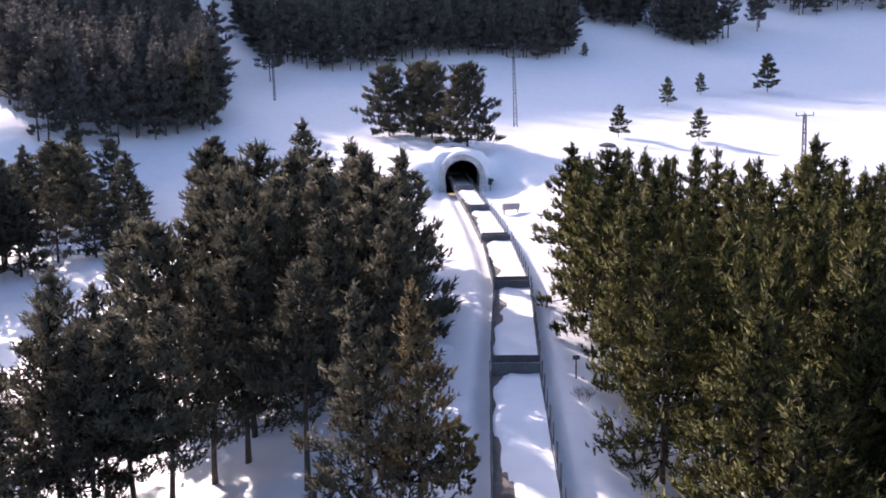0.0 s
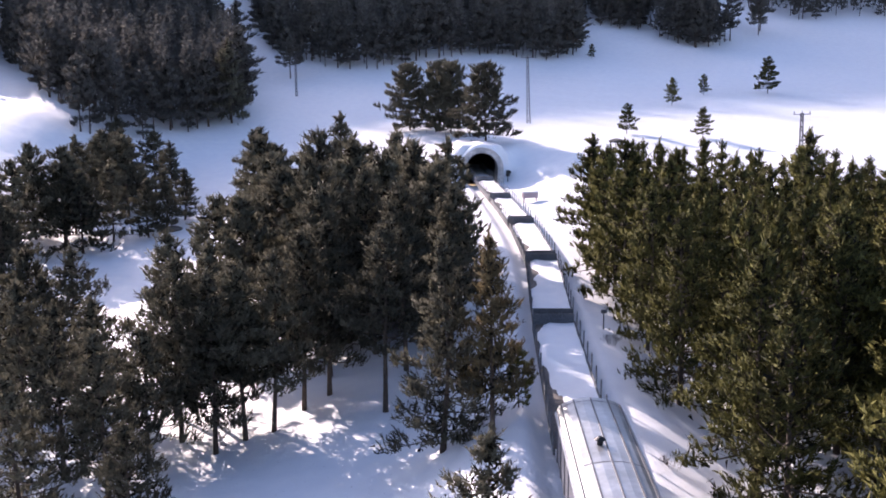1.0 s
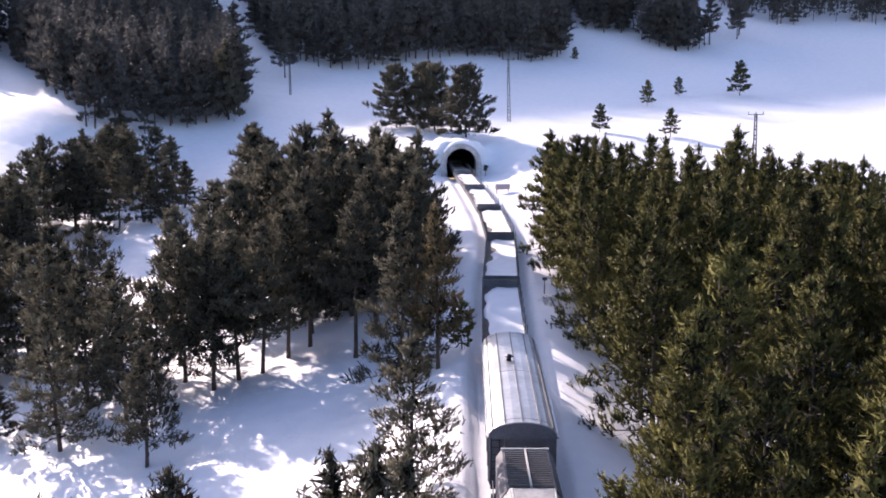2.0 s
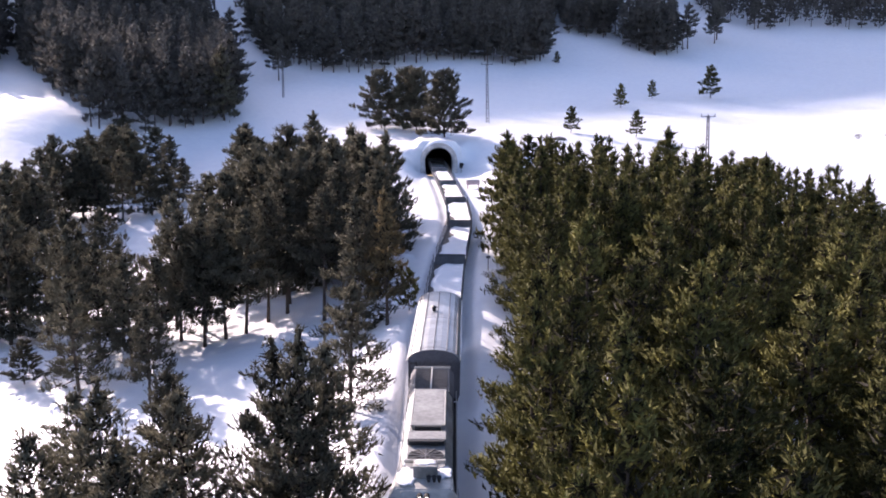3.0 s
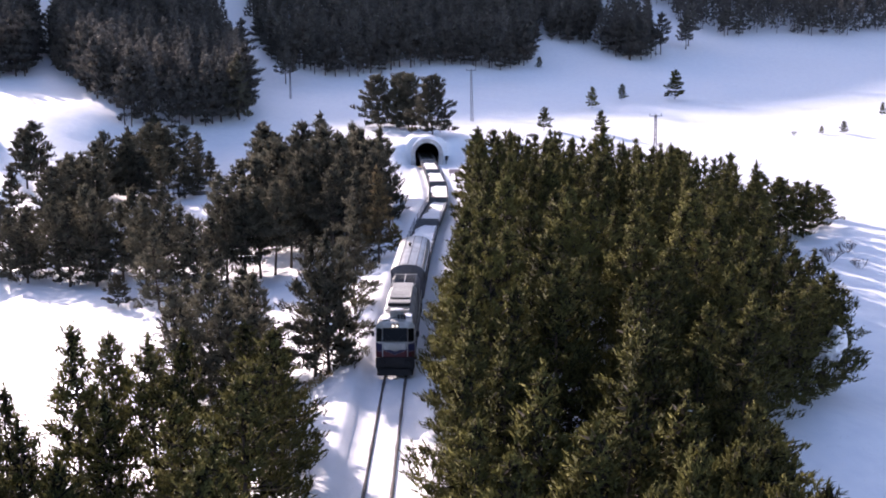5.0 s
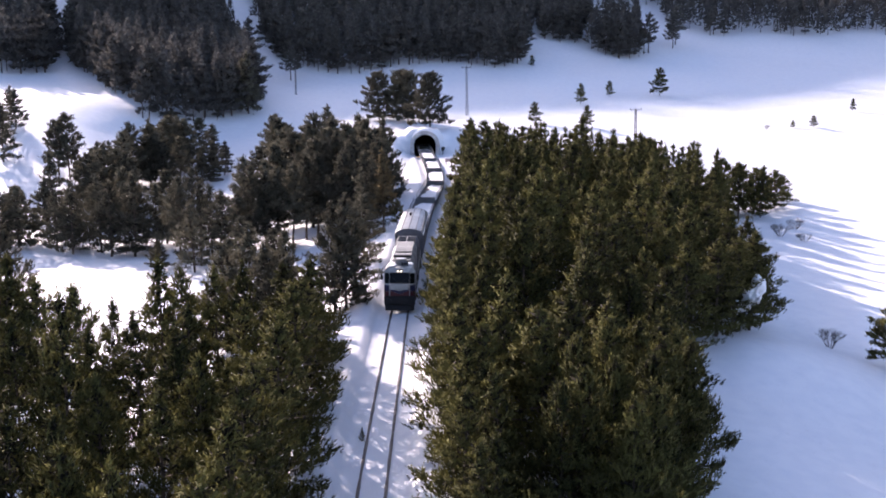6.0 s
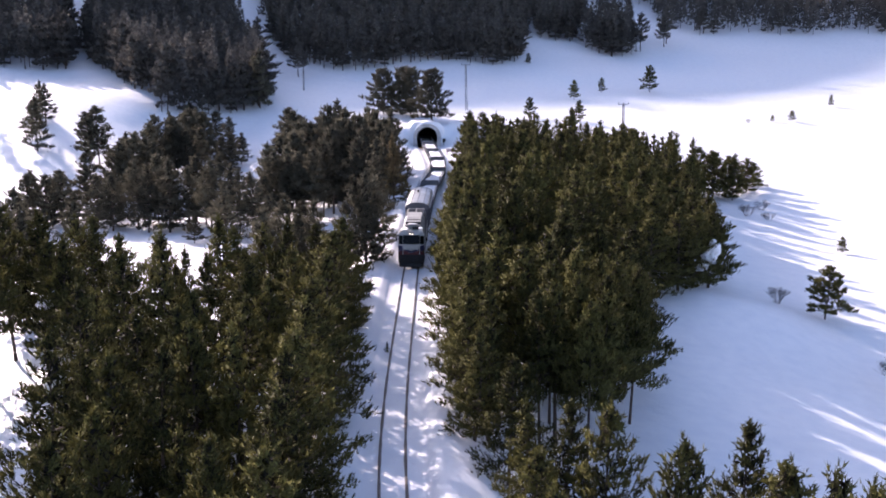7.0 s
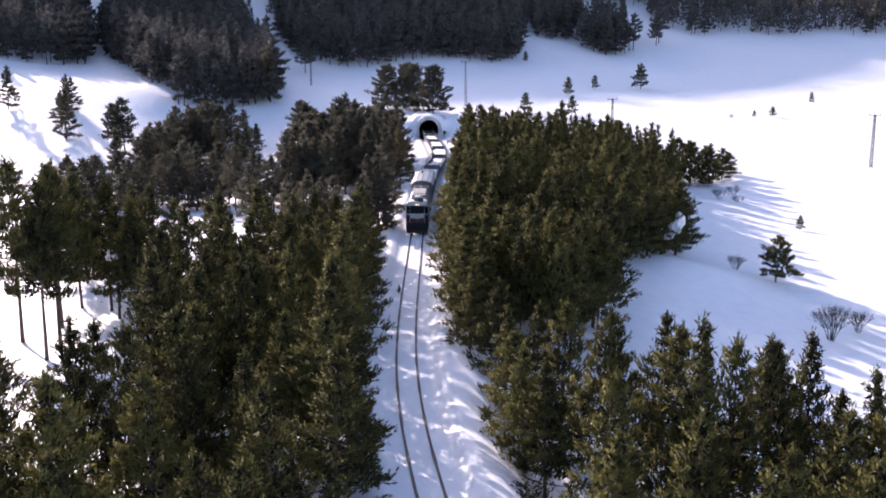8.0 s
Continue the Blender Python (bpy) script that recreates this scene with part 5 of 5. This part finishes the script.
    part("silencer", bm, ROOF_GREY, hood)
    for y, z in ((5.22, 3.83), (6.45, 3.74)):
        bm = bmesh.new()
        add_box(bm, (1.55, 0.22, 0.18), (0, y, z), 0.02)
        part("exhaust_slot", bm, GRILLE, hood, "black exhaust slot")
    bm = bmesh.new()
    add_box(bm, (1.5, 4.9, 0.26), (0, 9.4, 3.8), 0.06)
    part("roof_hatch", bm, ROOF_GREY, hood, "grey roof hatch with a rim")
    bm = bmesh.new()
    for x in (-0.78, 0.78):
        add_box(bm, (0.07, 4.9, 0.1), (x, 9.4, 3.9), 0.02)
    part("hatch_rim", bm, WHITE_PAINT, hood)
    bm = bmesh.new()
    add_box(bm, (1.2, 0.12, 0.2), (0, 6.91, 3.8), 0.01)
    part("hatch_vent", bm, GRILLE, hood)
    for k in range(5):
        for s in (-1, 1):
            bm = bmesh.new()
            add_box(bm, (0.03, 1.5, 1.5), (s * (hw + 0.012), 3.6 + 1.75 * k, 2.15), 0.008)
            part("hood_door", bm, ROOF_GREY, hood)
    # walkways, rails and steps
    for s in (-1, 1):
        bm = bmesh.new()
        for y in np.arange(2.9, L - 0.2, 1.6):
            add_tube(bm, (s * 1.33, float(y), 1.16), (s * 1.33, float(y), 2.15), 0.02, sides=5)
        add_tube(bm, (s * 1.33, 2.7, 2.15), (s * 1.33, L - 0.3, 2.15), 0.022, sides=5)
        part("handrail", bm, WHITE_PAINT, e, "white walkway handrail")
        for y in (2.9, L - 0.8):
            bm = bmesh.new()
            for k in range(3):
                add_box(bm, (0.12, 0.5, 0.04), (s * (h - 0.1), y, 0.35 + 0.25 * k))
            for q in (-0.25, 0.25):
                add_box(bm, (0.06, 0.03, 0.75), (s * (h - 0.06), y + q, 0.62))
            part("steps", bm, UNDER, e)
    # bogies and tank
    for y in (3.6, L - 3.6):
        bm = bmesh.new()
        for s in (-1, 1):
            add_box(bm, (0.14, 3.9, 0.4), (s * 1.05, y, 0.62), 0.05)
        add_box(bm, (2.0, 0.5, 0.3), (0, y, 0.65), 0.04)
        bogie = part("bogie", bm, UNDER, e)
        for q in (-1.6, 0, 1.6):
            add_wheelset(bogie, y + q, 0.5)
    bm = bmesh.new()
    add_box(bm, (2.3, 4.2, 0.6), (0, L / 2, 0.6), 0.12)
    part("fuel_tank", bm, UNDER, e)
    # snow that has blown onto the roof
    bm = bmesh.new()
    for cx, cy, sx, sy, z in ((-0.72, 1.8, 0.4, 0.9, 3.80), (0.85, 2.2, 0.3, 0.6, 3.80), (-0.85, 4.8, 0.22, 1.6, 3.62), (-0.9, 8.6, 0.18, 3.2, 3.6), (0.05, 2.05, 0.42, 0.3, 4.3)):
        o = bmesh.ops.create_icosphere(bm, subdivisions=3, radius=1.0)
        for v in o["verts"]:
            q = 1 + 0.35 * noise.noise(v.co * 2.2 + Vector((cx, cy, 0)))
            v.co = Vector((cx + v.co.x * sx * q, cy + v.co.y * sy * q, z + v.co.z * 0.035))
    part("roof_snow", bm, SNOW_CLEAN, e, "thin blown snow on the roof", smooth=True)
    return e


def build_van(front):
    L, W = 13.4, 2.9
    e = new("covered_van")
    e.matrix_basis = on_track(front, L)
    tagged(e, "slate-grey covered railway van with a bare metal arched roof", "railway wagon")
    h = W / 2
    bm = bmesh.new()
    add_box(bm, (W, L, 2.3), (0, L / 2, 2.3), 0.03)
    body = part("body", bm, VAN_SIDE, e, "slate-grey panelled body")
    arch = [(-h - 0.06, 3.38)]
    for i in range(13):
        a = math.pi * (1 - i / 12)
        arch.append(((h + 0.06) * math.cos(a), 3.42 + 0.72 * math.sin(a) ** 0.9))
    arch.append((h + 0.06, 3.38))
    bm = bmesh.new()
    add_section(bm, arch, -0.12, L + 0.12)
    bmesh.ops.recalc_face_normals(bm, faces=bm.faces)
    roof = part("roof", bm, [VAN_ROOF], e, "bare metal arched roof with seams")
    for ya, yb in ((-0.135, -0.121), (L + 0.121, L + 0.135)):
        bm = bmesh.new()
        add_section(bm, [(x * 0.985, 3.38 + (z - 3.38) * 0.93) for x, z in arch], ya, yb)
        bmesh.ops.recalc_face_normals(bm, faces=bm.faces)
        part("gable", bm, VAN_SIDE, e, "slate-grey arched end")
    # roof seams: cross bands and two lengthwise strips
    for k in range(3):
        bm = bmesh.new()
        y = 0.3 + k * (L - 0.6) / 2
        pts = [(x * 1.004, z + 0.012) for x, z in arch[1:-1]]
        rows = [[bm.verts.new((x, y + q, z)) for x, z in pts] for q in (-0.03, 0.03)]
        for i in range(len(pts) - 1):
            bm.faces.new((rows[0][i], rows[0][i + 1], rows[1][i + 1], rows[1][i]))
        part("seam", bm, RADIATOR, roof)
    for i in (3, 5, 7, 9, 11):
        bm = bmesh.new()
        x, z = arch[i]
        add_box(bm, (0.06, L, 0.05), (x, L / 2, z + 0.02))
        part("roof_strip", bm, RADIATOR, roof)
    for s in (-1, 1):
        bm = bmesh.new()
        add_box(bm, (0.08, L + 0.2, 0.1), (s * (h + 0.09), L / 2, 3.42), 0.02)
        part("gutter", bm, VAN_ROOF, roof, "bright metal gutter")
        bm = bmesh.new()
        add_box(bm, (0.05, 2.1, 2.0), (s * (h + 0.03), L / 2, 2.3), 0.015)
        part("sliding_door", bm, VAN_SIDE, e)
        for k in range(9):
            if abs(k - 4) > 0:
                bm = bmesh.new()
                add_box(bm, (0.05, 0.09, 2.2), (s * (h + 0.022), 0.3 + k * (L - 0.6) / 8, 2.3))
                part("rib", bm, VAN_SIDE, body)
    bm = bmesh.new()
    add_tube(bm, (-0.25, 8.3, 4.1), (-0.25, 8.3, 4.35), 0.13, sides=10)
    add_tube(bm, (-0.25, 8.3, 4.35), (-0.25, 8.3, 4.47), 0.24, 0.08, sides=12)
    part("roof_vent", bm, DARK_METAL, roof, "dark mushroom roof vent")
    # end wall fittings
    for s in (-1, 1):
        bm = bmesh.new()
        add_box(bm, (0.09, 0.08, 2.3), (s * 0.75, -0.03, 2.3), 0.01)
        part("end_post", bm, VAN_SIDE, body)
    bm = bmesh.new()
    for x in (-1.36, -1.0):
        add_tube(bm, (x, -0.08, 1.2), (x, -0.08, 3.6), 0.02, sides=5)
    for k in range(7):
        add_tube(bm, (-1.36, -0.08, 1.3 + 0.33 * k), (-1.0, -0.08, 1.3 + 0.33 * k), 0.015, sides=5)
    part("end_ladder", bm, DARK_METAL, e)
    bm = bmesh.new()
    add_box(bm, (W * 0.96, L, 0.2), (0, L / 2, 1.05), 0.02)
    part("underframe", bm, UNDER, e)
    for y in (-0.05, L + 0.05):
        for s in (-1, 1):
            add_buffer(e, s * 0.88, y, -1 if y < 1 else 1)
    for y in (2.4, L - 2.4):
        bm = bmesh.new()
        for s in (-1, 1):
            add_box(bm, (0.12, 2.6, 0.3), (s * 1.0, y, 0.6), 0.04)
        bogie = part("bogie", bm, UNDER, e)
        for q in (-0.9, 0.9):
            add_wheelset(bogie, y + q)
    return e


def build_flat(front, first=False):
    L, W = 20.6, 2.86
    e = new("flat_wagon")
    e.matrix_basis = on_track(front, L)
    tagged(e, "grey steel flat wagon with side stakes and a deck under snow", "railway wagon", "flat wagons behind the van")
    h = W / 2
    bm = bmesh.new()
    add_box(bm, (W, L, 0.12), (0, L / 2, 1.2), 0.01)
    deck = part("deck", bm, PLANK, e, "wet grey plank deck")
    for s in (-1, 1):
        bm = bmesh.new()
        add_box(bm, (0.1, L, 0.42), (s * (h - 0.04), L / 2, 1.02), 0.02)
        part("side_sill", bm, WAGON_STEEL, e)
        bm = bmesh.new()
        add_box(bm, (0.26, L - 3, 0.5), (s * 0.35, L / 2, 0.9), 0.03)
        part("centre_sill", bm, UNDER, e)
    for y in (0.05, L - 0.05):
        bm = bmesh.new()
        add_box(bm, (W - 0.1, 0.09, 0.75), (0, y, 1.62), 0.015)
        board = part("end_board", bm, WAGON_STEEL, e, "dark grey steel end board")
        for x in (-1.1, -0.4, 0.4, 1.1):
            bm = bmesh.new()
            add_box(bm, (0.09, 0.07, 0.8), (x, y + (-0.075 if y < 1 else 0.075), 1.6), 0.01)
            part("board_rib", bm, WAGON_STEEL, board)
        for s in (-1, 1):
            add_buffer(e, s * 0.88, y, -1 if y < 1 else 1)
    n = 9
    for k in range(n):
        for s in (-1, 1):
            y = 1.3 + k * (L - 2.6) / (n - 1)
            bm = bmesh.new()
            add_box(bm, (0.07, 0.12, 1.45), (s * (h + 0.02), y, 1.8), 0.012)
            part("stake", bm, WAGON_STEEL, e)
    for s in (-1, 1):
        bm = bmesh.new()
        add_box(bm, (0.05, L - 0.3, 0.3), (s * (h - 0.02), L / 2, 1.4), 0.01)
        part("side_board", bm, WAGON_STEEL, e)
    # snow lying on the deck: thick, with a bare strip along one side
    bm = bmesh.new()
    nx, ny = 10, 44
    rows = []
    for j in range(ny + 1):
        y = 0.15 + j * (L - 0.3) / ny
        bare = 0.45 + 0.35 * math.sin(y * 0.35 + front) + 0.2 * math.sin(y * 1.3)
        row = []
        for i in range(nx + 1):
            x = -h + 0.08 + i * (W - 0.16) / nx
            t = 0.16 + 0.05 * math.sin(x * 2.1 + y * 0.8) + 0.04 * math.sin(y * 2.3 + x)
            k = min(1.0, max(0.0, (x + h - bare) / 0.35))
            row.append(bm.verts.new((x, y, 1.265 + t * k - (0.03 if k == 0 else 0))))
        rows.append(row)
    for a, b in zip(rows, rows[1:]):
        for i in range(nx):
            bm.faces.new((a[i], a[i + 1], b[i + 1], b[i]))
    part("deck_snow", bm, SNOW_CLEAN, e, "snow lying on the deck", smooth=True)
    for y in (2.8, L - 2.8):
        bm = bmesh.new()
        for s in (-1, 1):
            add_box(bm, (0.12, 2.5, 0.28), (s * 1.0, y, 0.55), 0.04)
        bogie = part("bogie", bm, UNDER, e)
        for q in (-0.9, 0.9):
            add_wheelset(bogie, y + q, 0.45)
    return e


TRAIN_FRONT = -1.5
build_locomotive(TRAIN_FRONT)
build_van(TRAIN_FRONT + 17.9)
for k in range(6):
    build_flat(TRAIN_FRONT + 17.9 + 14.7 + k * 21.9)


trackside_cabinet()
marker_post(7.3, 53.7, 1.35, "thin dark post with a small plate, in snow by the line")

# the patterns that the trees were copied from are no longer needed
for kind in KINDS + KINDS_FAR + KINDS_EDGE + KINDS_TOPS + [BROWN, ROUND, SAPLING] + list(TONED.values()):
    for ob in list(kind.children_recursive) + [kind]:
        bpy.data.objects.remove(ob)
